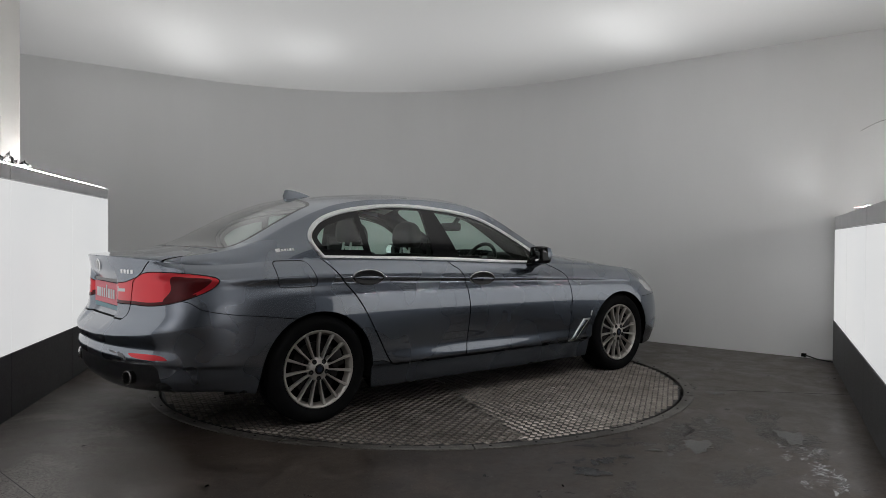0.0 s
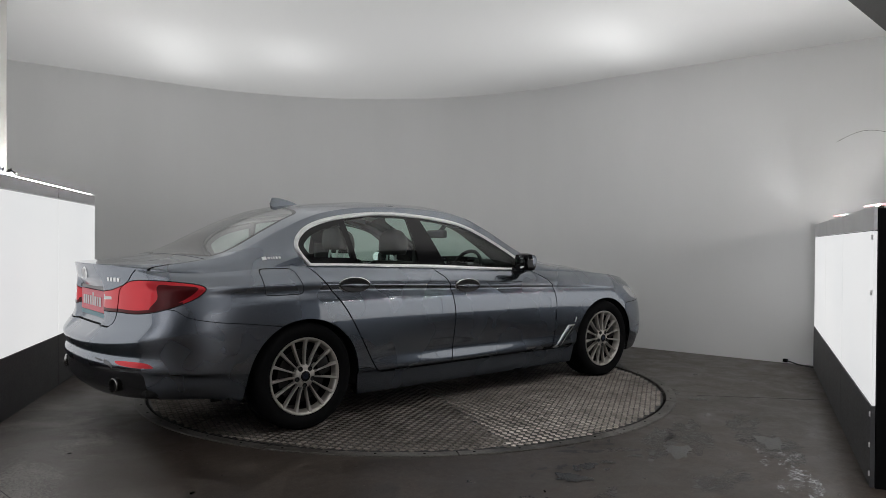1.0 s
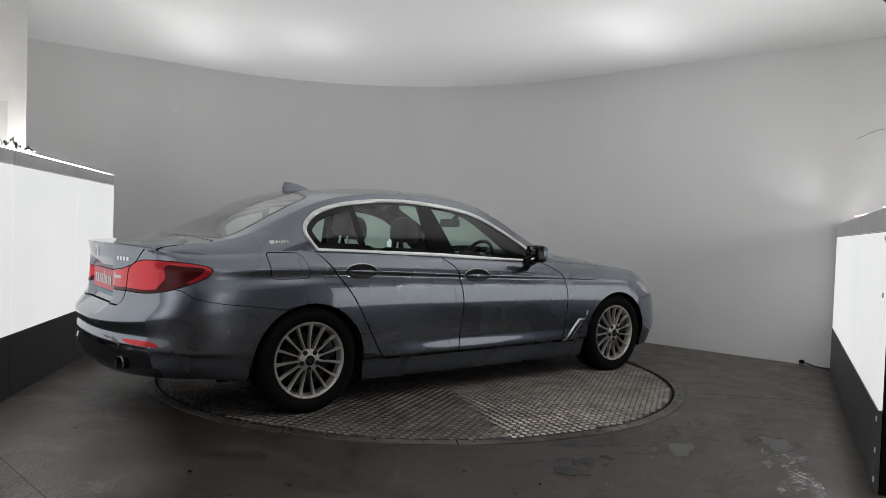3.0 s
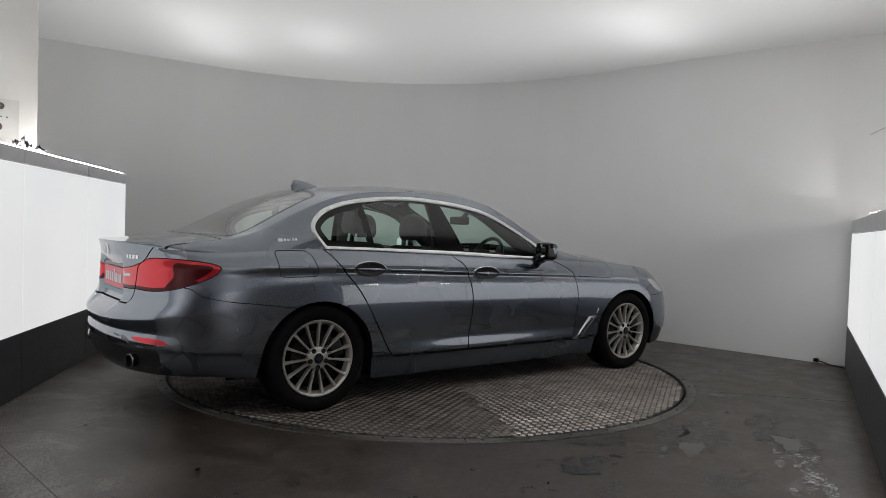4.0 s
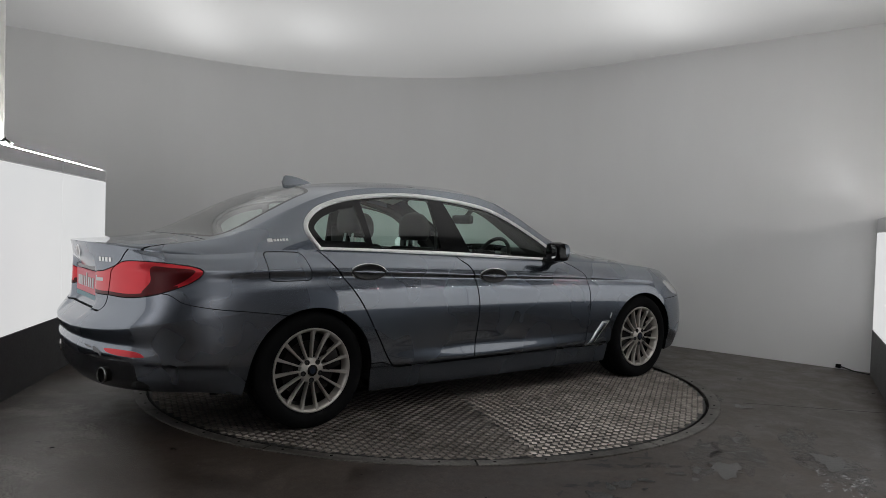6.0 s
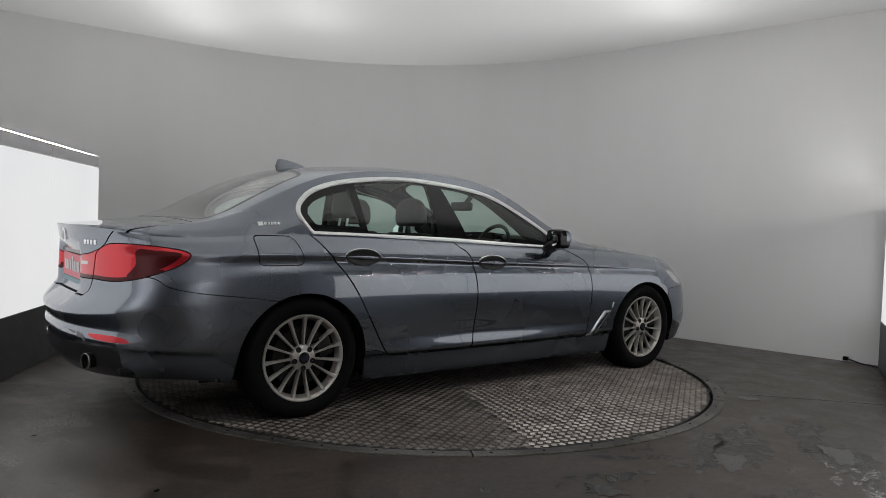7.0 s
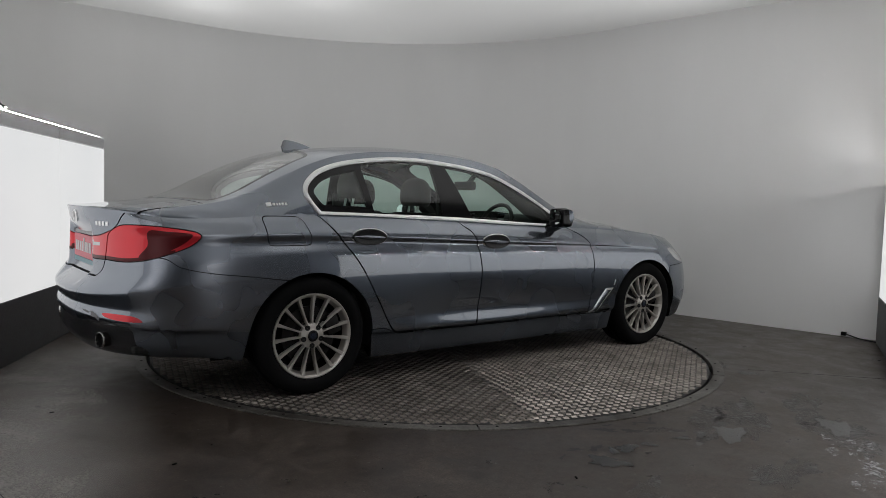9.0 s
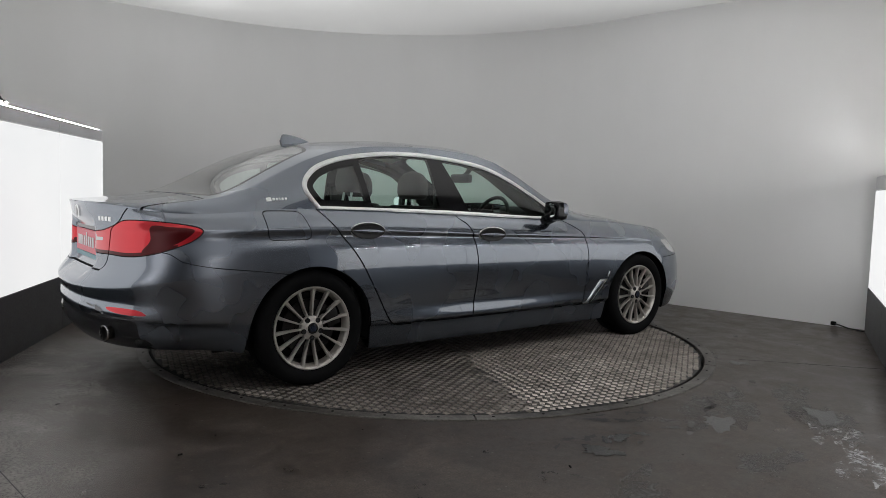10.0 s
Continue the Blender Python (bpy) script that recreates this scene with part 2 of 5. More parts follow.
def build_wall():
    pts = wall_line()
    bm = bmesh.new()
    thick = 0.12
    rows = []
    for i, (x, y) in enumerate(pts):
        a, b = pts[max(i - 1, 0)], pts[min(i + 1, len(pts) - 1)]
        n = Vector((b[1] - a[1], -(b[0] - a[0]), 0)).normalized() * -thick
        rows.append([bm.verts.new(p) for p in ((x, y, -0.01), (x, y, CEILING), (x + n.x, y + n.y, CEILING), (x + n.x, y + n.y, -0.01))])
    for a, b in zip(rows, rows[1:]):
        for k in range(4):
            bm.faces.new((a[k], a[(k + 1) % 4], b[(k + 1) % 4], b[k]))
    bm.faces.new(rows[0])
    bm.faces.new(rows[-1][::-1])
    bmesh.ops.recalc_face_normals(bm, faces=bm.faces)
    return tagged(part("wall_north", bm, M_WALL, smooth=30), "curved white painted wall of the photo booth", "wall", kind="structure")


build_wall()
bm = bmesh.new()
bmesh.ops.create_grid(bm, x_segments=2, y_segments=2, size=1.0, matrix=Matrix.Translation((-0.45, 0.45, CEILING)) @ Matrix.Diagonal((4.6, 4.1, 1, 1)))
tagged(part("ceiling", bm, M_CEILING), "stretched white cloth ceiling glowing in soft patches", "ceiling", kind="structure")
# roof over the ceiling's void and outer walls, unseen: added to close the hall, mirror dark and bounce the fill light
tagged(part("ceiling_roof", boxed(-9.2, 6.2, -12.2, 6.2, 5.6, 5.75), M_ROOF), "unseen plain roof added over the hall", "roof", kind="structure")
for name, span in (("wall_south", (-9, 6, -12.15, -12, -0.01, 5.6)), ("wall_west", (-9.15, -9, -12, 6, -0.01, 5.6)), ("wall_east", (6, 6.15, -12, 6, -0.01, 5.6)),
                   ("wall_far", (-9, 6, 6, 6.15, -0.01, 5.6))):
    tagged(part(name, boxed(*span), M_OUTER), "unseen dark grey outer wall, added to close the hall", "wall", kind="structure")


def build_floor():
    """The concrete floor with a round hole for the turntable."""
    bm = bmesh.new()
    cx, cy = TABLE
    n = 96
    inner = [bm.verts.new((cx + RIM_OUT * math.cos(2 * math.pi * i / n), cy + RIM_OUT * math.sin(2 * math.pi * i / n), 0)) for i in range(n)]
    outer = []
    for i in range(n):
        c, s = math.cos(2 * math.pi * i / n), math.sin(2 * math.pi * i / n)
        k = 12.0 / max(abs(c), abs(s))
        outer.append(bm.verts.new((cx + c * k, cy + s * k, 0)))
    for i in range(n):
        j = (i + 1) % n
        bm.faces.new((inner[i], outer[i], outer[j], inner[j]))
    return tagged(part("floor", bm, M_FLOOR), "dark grey polished concrete floor, scuffed and stained", "floor", kind="structure")


TABLE, RIM_OUT, PLATE = (-0.022, -0.055), 2.148, 2.050
build_floor()


def light_box(start, end, heights, seams, near_cap, deep):
    """A long free-standing light box: black skirt, lit white panels between seams, grey top band, light strip on top."""
    a, b = Vector((*start, 0)), Vector((*end, 0))
    length = (b - a).length
    turn = math.degrees(math.atan2(b.y - a.y, b.x - a.x))
    skirt, white, top = heights
    root = holder("light_box", (a.x, a.y, 0), "long light box with lit white panels and black skirting", "light box", turn, group="light boxes beside the turntable")
    side = near_cap  # +1: the lit face looks along +y of the box, -1: along -y
    depth = deep * -side
    stops = [0.0, *seams, length]
    y0, y1 = sorted((0.004 * -side, depth))
    part("carcass", boxed(0.004, length - 0.004, y0 if side < 0 else y0, y1, 0.0, top - 0.012), M_BLACK, root, "black carcass")
    for i, (p, q) in enumerate(zip(stops, stops[1:])):
        f0, f1 = sorted((0.0, 0.016 * side))
        joint = 0.0012 if side < 0 else 0.0045
        part("lit_panel", boxed(p + joint, q - joint, f0, f1, skirt + 0.002, white - 0.002, bevel=0.002), M_GLOW, root, "glowing white acrylic panel")
        part("skirting", boxed(p + 0.002, q - 0.002, f0, f1 + (0.004 if side > 0 else 0), 0.004, skirt - 0.001, bevel=0.002), M_SKIRT, root, "matt black skirting board")
        part("top_band", boxed(p + 0.006, q - 0.006, f0, f1, white + 0.003, top, bevel=0.002), M_BAND, root, "grey trim band")
    s0, s1 = sorted((0.002 * side, -0.03 * side))
    strip = part("light_strip", boxed(0.03, length - 0.02, s0, s1, top - 0.012, top + 0.001, bevel=0.002), M_STEEL, root, "grey backing of the light strip")
    for name, first, last, mat in (("led_row", 0.04, length - 0.75, M_STRIP if side > 0 else M_STRIP_LOW), ("led_row", length - 0.74, length - 0.03, M_STRIP_END)):
        bm = bmesh.new()
        mid = (s0 + s1) / 2 + 0.006 * side
        for i in range(int((last - first) / 0.0190)):
            x = first + 0.0190 * i
            box(bm, x - 0.0046, x + 0.0046, mid - 0.0046, mid + 0.0046, top + 0.001, top + 0.0055)
        tagged(part(name, bm, mat, strip), "row of small white light-emitting diodes", kind="stuff")
    return root


light_box((-3.592, -0.801), (-1.865, 2.55), (0.41, 1.505, 1.602), (0.22, 1.35, 2.63), -1, 0.12)
RIGHT_BOX = light_box((0.13, -3.575), (3.44, -1.91), (0.40, 1.253, 1.372), (1.33, 2.56), 1, 0.80)

# ---- turntable ----
def tread_bars():
    """The raised bars of the chequer plate: short bars in fives, square to their neighbours, on sheets laid at two angles."""
    verts, faces = [], []
    cell, long, wide, high = 0.036, 0.0152, 0.0023, 0.0028
    turn_of = (radians(-14), radians(33))
    n = int(2.2 / cell) + 2
    for sheet_no, turn in enumerate(turn_of):
        c, s = math.cos(turn), math.sin(turn)
        for i in range(-n - 20, n + 21):
            for k in range(-n - 20, n + 21):
                x, y = (i * c - k * s) * cell, (i * s + k * c) * cell
                if math.hypot(x, y) > PLATE - 0.014 or sheet_at(x, y) != sheet_no:
                    continue
                across = (i + k) % 2
                a = turn + (math.pi / 2 if across else 0) + radians(20)
                ca, sa = math.cos(a), math.sin(a)
                for off in (-0.0124, -0.0062, 0.0, 0.0062, 0.0124):
                    base = len(verts)
                    for px, py, pz in ((-long, -wide, 0), (long, -wide, 0), (long, wide, 0), (-long, wide, 0), (-long * 0.86, -wide * 0.22, high), (long * 0.86, -wide * 0.22, high),
                                       (long * 0.86, wide * 0.22, high), (-long * 0.86, wide * 0.22, high)):
                        py += off
                        verts.append((x + px * ca - py * sa, y + px * sa + py * ca, pz))
                    faces += [(base + 4, base + 5, base + 6, base + 7)] + [(base + j, base + (j + 1) % 4, base + 4 + (j + 1) % 4, base + 4 + j) for j in range(4)]
    me = bpy.data.meshes.new("tread_pattern")
    me.from_pydata(verts, [], faces)
    return me


SEAM_A, SEAM_WAY = Vector((-0.30, -0.86)), Vector((-0.36, -0.93)).normalized()


def sheet_at(x, y):
    """Which of the deck's two sheets a place lies on."""
    d = Vector((x, y)) - SEAM_A
    side = d.x * SEAM_WAY.y - d.y * SEAM_WAY.x
    return 1 if side < 0 else 0


table = holder("turntable", (*TABLE, 0), "round steel car turntable with worn chequer plate deck", "turntable")
SECTORS = 12
for k in range(SECTORS):
    a0, a1 = 2 * math.pi * k / SECTORS + 0.004, 2 * math.pi * (k + 1) / SECTORS - 0.0005
    bm = bmesh.new()
    prev = None
    for i in range(13):
        a = a0 + (a1 - a0) * i / 12
        ring = [bm.verts.new((r * math.cos(a), r * math.sin(a), h)) for r, h in ((RIM_OUT - 0.001, -0.05), (RIM_OUT - 0.001, 0.004), (RIM_OUT - 0.005, 0.007), (PLATE + 0.026, 0.007), (PLATE + 0.022, 0.004), (PLATE + 0.022, -0.05))]
        if prev:
            for j in range(5):
                bm.faces.new((prev[j], ring[j], ring[j + 1], prev[j + 1]))
        else:
            bm.faces.new(ring)
        prev = ring
    bm.faces.new(prev[::-1])
    bmesh.ops.recalc_face_normals(bm, faces=bm.faces)
    rim = part("rim_segment", bm, M_RIM, table, "flat steel rim segment", smooth=30)
    for i in (1, 4, 7, 10):
        a = a0 + (a1 - a0) * i / 12
        bm = lathe([(0.001, 0.009), (0.007, 0.0088), (0.0085, 0.006)], 10)
        bmesh.ops.translate(bm, verts=bm.verts, vec=((PLATE + 0.055) * math.cos(a), (PLATE + 0.055) * math.sin(a), 0))
        part("bolt", bm, M_BLACK, rim)
part("deck", lathe([(PLATE, -0.05), (PLATE, -0.002), (PLATE - 0.003, 0.0), (0.001, 0.0)], 160), M_DECK, table, "dark steel deck", smooth=30)
part("pit", lathe([(RIM_OUT - 0.002, -0.049), (0.001, -0.052)], 64), M_DARK, table, "black pit in the turntable's gap")
bars = new("tread_pattern", tread_bars())
bars.data.materials.append(M_TREAD)
bars.parent = table
tagged(bars, "raised bars of the worn chequer plate", kind="stuff")

# ---- the car ----
def paint(name="blue_grey_metallic_paint", coat_rough=0.03):
    """Blue-grey metallic lacquer: fine flake, a clear coat, faint dust."""
    mat, nodes, links, bsdf = shader(name, 0.26, 0.95)
    vec = coords(nodes, links)
    flake, cloud = clouds(nodes, links, vec, 900, 2), clouds(nodes, links, vec, 2.2, 2)
    tone = ramp(nodes, links, flake, (0.3, (0.148, 0.173, 0.214)), (0.7, (0.202, 0.234, 0.285)))
    links.new(blend(nodes, links, ramp(nodes, links, cloud, (0.3, 0.0), (0.75, 0.012)), tone, (0.20, 0.20, 0.20)), bsdf.inputs["Base Color"])
    links.new(ramp(nodes, links, cloud, (0.3, 0.25), (0.7, 0.29)), bsdf.inputs["Roughness"])
    bsdf.inputs["Coat IOR"].default_value = 2.25
    bsdf.inputs["Specular Tint"].default_value = (0.62, 0.65, 0.68, 1)
    bsdf.inputs["Coat Weight"].default_value, bsdf.inputs["Coat Roughness"].default_value = 1.0, coat_rough
    return mat


def clear(name, tint, gloss=0.9, rough=0.0, bend_power=4.4, floor=0.055):
    """A thin pane: light goes straight through, tinted, with a mirror gloss on top."""
    mat = bpy.data.materials.new(name)
    mat.use_nodes = True
    nodes, links = mat.node_tree.nodes, mat.node_tree.links
    nodes.remove(nodes["Principled BSDF"])
    let, shine, mix, edge, bent, scale = (nodes.new("ShaderNode" + k) for k in ("BsdfTransparent", "BsdfGlossy", "MixShader", "LayerWeight", "Math", "Math"))
    let.inputs[0].default_value = (*tint, 1)
    shine.inputs["Roughness"].default_value = rough
    shine.inputs["Color"].default_value = (gloss, gloss, gloss, 1)
    edge.inputs[0].default_value = 0.5
    bent.operation, scale.operation = "POWER", "MULTIPLY_ADD"
    bent.inputs[1].default_value, scale.inputs[1].default_value, scale.inputs[2].default_value = bend_power, 0.9, floor
    links.new(edge.outputs["Facing"], bent.inputs[0])
    links.new(bent.outputs[0], scale.inputs[0])
    links.new(scale.outputs[0], mix.inputs[0])
    links.new(let.outputs[0], mix.inputs[1])
    links.new(shine.outputs[0], mix.inputs[2])
    links.new(mix.outputs[0], nodes["Material Output"].inputs[0])
    return mat


M_PAINT = paint()
M_SILL = paint("stone_chip_sill_paint", 0.34)
M_SILL.node_tree.nodes["Principled BSDF"].inputs["Coat Weight"].default_value = 0.3
M_RUBBER = plain("tyre_rubber", (0.006, 0.006, 0.0065), 0.82, vary=0.3, scale=30, bump=0.3, Specular_IOR_Level=0.15)
M_ALLOY = plain("silver_alloy", (0.60, 0.565, 0.525), 0.34, 0.6, vary=0.12, scale=20)
# darker than bare steel: the shade behind the wheel spokes is put in
M_DISC = plain("darkened_steel", (0.035, 0.033, 0.032), 0.4, 0.8, vary=0.3, scale=30)
M_CHROME = plain("satin_chrome", (0.95, 0.95, 0.95), 0.34, 1.0, vary=0.03, bump=0)
M_PIPE = plain("sooty_chrome", (0.62, 0.61, 0.60), 0.24, 1.0, vary=0.2)
M_MIRROR = shader("mirror_silver", 0.02, 1.0, Base_Color=(0.85, 0.86, 0.87, 1))[0]
M_GLOSSBLACK = plain("gloss_black_trim", (0.006, 0.006, 0.007), 0.12, vary=0.1, bump=0)
M_PLASTIC = plain("black_plastic", (0.013, 0.013, 0.014), 0.5, vary=0.2, scale=40, bump=0.25)
M_LEATHER = plain("black_leather", (0.012, 0.012, 0.013), 0.48, vary=0.2, scale=30, bump=0.35)
M_VALANCE = plain("dark_satin_plastic", (0.020, 0.020, 0.022), 0.30, vary=0.2, scale=20, bump=0.15)
M_GLASS = clear("green_tinted_glass", (0.83, 0.97, 0.91), floor=0.090)
M_SCREEN = clear("rear_screen_glass", (0.55, 0.66, 0.62), 0.95, 0.0, 3.2, 0.09)
M_LAMPRED = shader("red_lamp_lens", 0.30, 0.72, Base_Color=(0.74, 0.022, 0.036, 1), Coat_Weight=1.0, Coat_Roughness=0.02)[0]
M_LAMPDARK = shader("deep_red_lamp_lens", 0.30, 0.3, Base_Color=(0.10, 0.002, 0.004, 1), Specular_IOR_Level=0.25, Coat_Weight=0.3, Coat_Roughness=0.02)[0]
M_LAMPBAR = shader("bright_red_light_guide", 0.25, 0.5, Base_Color=(1.0, 0.11, 0.13, 1), Coat_Weight=0.6, Coat_Roughness=0.02)[0]
M_LAMPCLEAR = shader("clear_lamp_lens", 0.12, 0.3, Base_Color=(0.72, 0.73, 0.74, 1), Coat_Weight=1.0)[0]
M_WHITE = plain("white_enamel", (0.8, 0.8, 0.8), 0.35, vary=0.04)
M_BLUE = plain("blue_enamel", (0.018, 0.025, 0.045), 0.3, vary=0.1)
M_PLATE = plain("red_show_plate", (0.82, 0.10, 0.15), 0.35, vary=0.06)
M_TEAL = plain("teal_show_plate_foot", (0.10, 0.28, 0.34), 0.35, vary=0.06)


def spline(xs, ys, x):
    """A smooth curve through the points (xs, ys), read at x."""
    xs, ys, x = np.asarray(xs, float), np.asarray(ys, float), np.clip(np.asarray(x, float), xs[0], xs[-1])
    slope = np.diff(ys) / np.diff(xs)
    m = np.empty_like(ys)
    m[0], m[-1] = slope[0], slope[-1]
    m[1:-1] = np.where(slope[1:] * slope[:-1] > 0, 2 * slope[1:] * slope[:-1] / np.where(slope[1:] + slope[:-1] == 0, 1, slope[1:] + slope[:-1]), 0)
    i = np.clip(np.searchsorted(xs, x) - 1, 0, len(xs) - 2)
    h = xs[i + 1] - xs[i]
    t = (x - xs[i]) / h
    return (ys[i] * (1 + 2 * t) * (1 - t) ** 2 + m[i] * h * t * (1 - t) ** 2 + ys[i + 1] * t * t * (3 - 2 * t) + m[i + 1] * h * t * t * (t - 1))


def rounded(points, n=8, closed=True):
    """A Catmull-Rom curve through 2D points."""
    p = np.asarray(points, float)
    out = []
    k = len(p)
    for i in range(k if closed else k - 1):
        a, b, c, d = (p[j % k] if closed else p[min(max(j, 0), k - 1)] for j in (i - 1, i, i + 1, i + 2))
        for s in range(n):
            t = s / n
            out.append(0.5 * (2 * b + (c - a) * t + (2 * a - 5 * b + 4 * c - d) * t * t + (3 * b - a - 3 * c + d) * t ** 3))
    if not closed:
        out.append(p[-1])
    return np.array(out)


def inside(poly, x, y):
    """Signed distance to a closed outline, less than nothing inside."""
    poly = np.asarray(poly, float)
    x, y = np.asarray(x, float)[:, None], np.asarray(y, float)[:, None]
    a, b = poly, np.roll(poly, -1, 0)
    dx, dy = b[:, 0] - a[:, 0], b[:, 1] - a[:, 1]
    t = np.clip(((x - a[:, 0]) * dx + (y - a[:, 1]) * dy) / np.maximum(dx * dx + dy * dy, 1e-12), 0, 1)
    d = np.sqrt(((x - a[:, 0] - t * dx) ** 2 + (y - a[:, 1] - t * dy) ** 2).min(1))
    cross = ((a[:, 1] > y) != (b[:, 1] > y)) & (x < dx * (y - a[:, 1]) / np.where(dy == 0, 1e-12, dy) + a[:, 0])
    return np.where(cross.sum(1) % 2 == 1, -d, d)


def cut(bm, field):
    """Splits the faces of bm along field = 0; field takes an array of places and gives a number for each."""
    bm.verts.index_update()
    co = np.array([v.co[:] for v in bm.verts])
    f = field(co)
    f[np.abs(f) < 1e-5] = 1e-5
    fresh = set()
    for e in [e for e in bm.edges if f[e.verts[0].index] * f[e.verts[1].index] < 0]:
        a, b = e.verts
        fa, fb = f[a.index], f[b.index]
        _, v = bmesh.utils.edge_split(e, a, fa / (fa - fb))
        fresh.add(v)
    for face in list({fc for v in fresh for fc in v.link_faces}):
        on = [v for v in face.verts if v in fresh]
        if len(on) == 2:
            bmesh.utils.face_split(face, on[0], on[1])
    bm.verts.index_update()


def centres(bm):
    bm.faces.ensure_lookup_table()
    return np.array([f.calc_center_median()[:] for f in bm.faces])


def take(bm, mask):
    """Lifts the faces under mask out of bm into a new bmesh."""
    bm.faces.ensure_lookup_table()
    out, seen = bmesh.new(), {}
    picked = [f for f, k in zip(bm.faces, mask) if k]
    for f in picked:
        vs = []
        for v in f.verts:
            if v not in seen:
                seen[v] = out.verts.new(v.co)
            vs.append(seen[v])
        out.faces.new(vs)
    bmesh.ops.delete(bm, geom=picked, context="FACES")
    return out


def mirrored(bm):
    out = bm.copy()
    bmesh.ops.scale(out, verts=out.verts, vec=(1, -1, 1))
    bmesh.ops.reverse_faces(out, faces=out.faces)
    return out


def joined(*meshes):
    out = bmesh.new()
    for b in meshes:
        me = bpy.data.meshes.new("join")
        b.to_mesh(me)
        b.free()
        out.from_mesh(me)
        bpy.data.meshes.remove(me)
    bmesh.ops.remove_doubles(out, verts=out.verts, dist=0.0004)
    return out


def thicken(bm, depth):
    """Turns the rim of a sheet inwards, so that its edge shows a thickness."""
    edges = [e for e in bm.edges if len(e.link_faces) == 1]
    made = bmesh.ops.extrude_edge_only(bm, edges=edges)["geom"]
    mid = Vector((0, 0, 0.6))
    for v in (g for g in made if isinstance(g, bmesh.types.BMVert)):
        inward = Vector((mid.x - v.co.x if abs(v.co.x) > 2.3 else 0, -v.co.y, (mid.z - v.co.z) * 0.5)).normalized()
        v.co += inward * depth
    return bm


car = holder("car", (0, 0, 0), "blue grey metallic saloon car with red tail lamps on the turntable", "car")
GAP, FINE = 0.0044, 0.0026  # half a shut line


def panel(name, bm, material, label="", both="pair", depth=0.014, parent=None):
    """One piece of the right half of the skin, and its mirror image: as two parts, or joined over the middle into one."""
    if not len(bm.faces):
        bm.free()
        return []
    other = mirrored(bm)
    done = []
    for b in (joined(bm, other),) if both == "join" else (bm, other):
        b.normal_update()
        if sum((f.calc_center_median() - Vector((0, 0, 0.75))).dot(f.normal) * f.calc_area() for f in b.faces) < 0:
            bmesh.ops.reverse_faces(b, faces=b.faces)
        if depth:
            thicken(b, depth)
        done.append(part(name, b, material, parent or car, label, smooth=38))
    return done


# Sections of the body from the sill up to the waistline: height and half width at five places along the car.
STATION_X = [-2.62, -2.15, -1.49, -0.20, 1.49, 2.05, 2.36]
LEVEL_Z = [
    [0.275, 0.268, 0.330, 0.412, 0.468, 0.524, 0.590, 0.668, 0.760, 0.860, 0.950, 1.010, 1.036],
    [0.275, 0.262, 0.330, 0.395, 0.425, 0.520, 0.650, 0.760, 0.850, 0.905, 0.940, 0.968, 0.990],
    [0.205, 0.168, 0.300, 0.340, 0.420, 0.520, 0.690, 0.800, 0.868, 0.905, 0.942, 0.985, 1.022],
    [0.205, 0.165, 0.296, 0.322, 0.412, 0.520, 0.660, 0.782, 0.840, 0.864, 0.905, 0.950, 0.982],
    [0.205, 0.168, 0.300, 0.340, 0.410, 0.520, 0.670, 0.745, 0.785, 0.802, 0.835, 0.878, 0.912],
    [0.215, 0.200, 0.280, 0.340, 0.410, 0.500, 0.610, 0.675, 0.712, 0.735, 0.768, 0.808, 0.842],
    [0.215, 0.200, 0.280, 0.340, 0.410, 0.490, 0.590, 0.640, 0.680, 0.705, 0.735, 0.760, 0.778],
]
LEVEL_W = [
    [0.800, 0.835, 0.868, 0.886, 0.910, 0.908, 0.916, 0.890, 0.893, 0.888, 0.868, 0.845, 0.822],
    [0.800, 0.838, 0.872, 0.890, 0.910, 0.920, 0.920, 0.915, 0.900, 0.900, 0.878, 0.852, 0.818],
    [0.800, 0.872, 0.906, 0.924, 0.932, 0.936, 0.936, 0.926, 0.906, 0.914, 0.898, 0.862, 0.814],
    [0.800, 0.862, 0.884, 0.918, 0.908, 0.920, 0.932, 0.924, 0.910, 0.921, 0.906, 0.872, 0.824],
    [0.800, 0.862, 0.892, 0.915, 0.922, 0.930, 0.934, 0.927, 0.915, 0.913, 0.896, 0.862, 0.815],
    [0.800, 0.872, 0.895, 0.908, 0.916, 0.920, 0.918, 0.905, 0.890, 0.876, 0.852, 0.820, 0.780],
    [0.800, 0.860, 0.880, 0.892, 0.900, 0.905, 0.905, 0.895, 0.880, 0.866, 0.845, 0.815, 0.775],
]
TAIL_X = [-2.44, -2.525, -2.580, -2.588, -2.608, -2.598, -2.614, -2.532, -2.529, -2.530, -2.534, -2.544, -2.552]
NOSE_X = [2.24, 2.31, 2.35, 2.37, 2.375, 2.37, 2.35, 2.34, 2.325, 2.31, 2.29, 2.27, 2.24]
TAIL_REACH, TAIL_POWER, NOSE_REACH, NOSE_POWER = 0.72, 2.6, 0.66, 3.05


def plan_steps():
    """Where the columns of the skin stand: an angle in the tail's and the nose's rounding, even steps between."""
    tail = [("tail", math.pi / 2 * i / 90) for i in range(90)]
    side = [("side", i / 260) for i in range(261)]
    nose = [("nose", math.pi / 2 * (1 - i / 60)) for i in range(1, 61)]
    return tail + side + nose


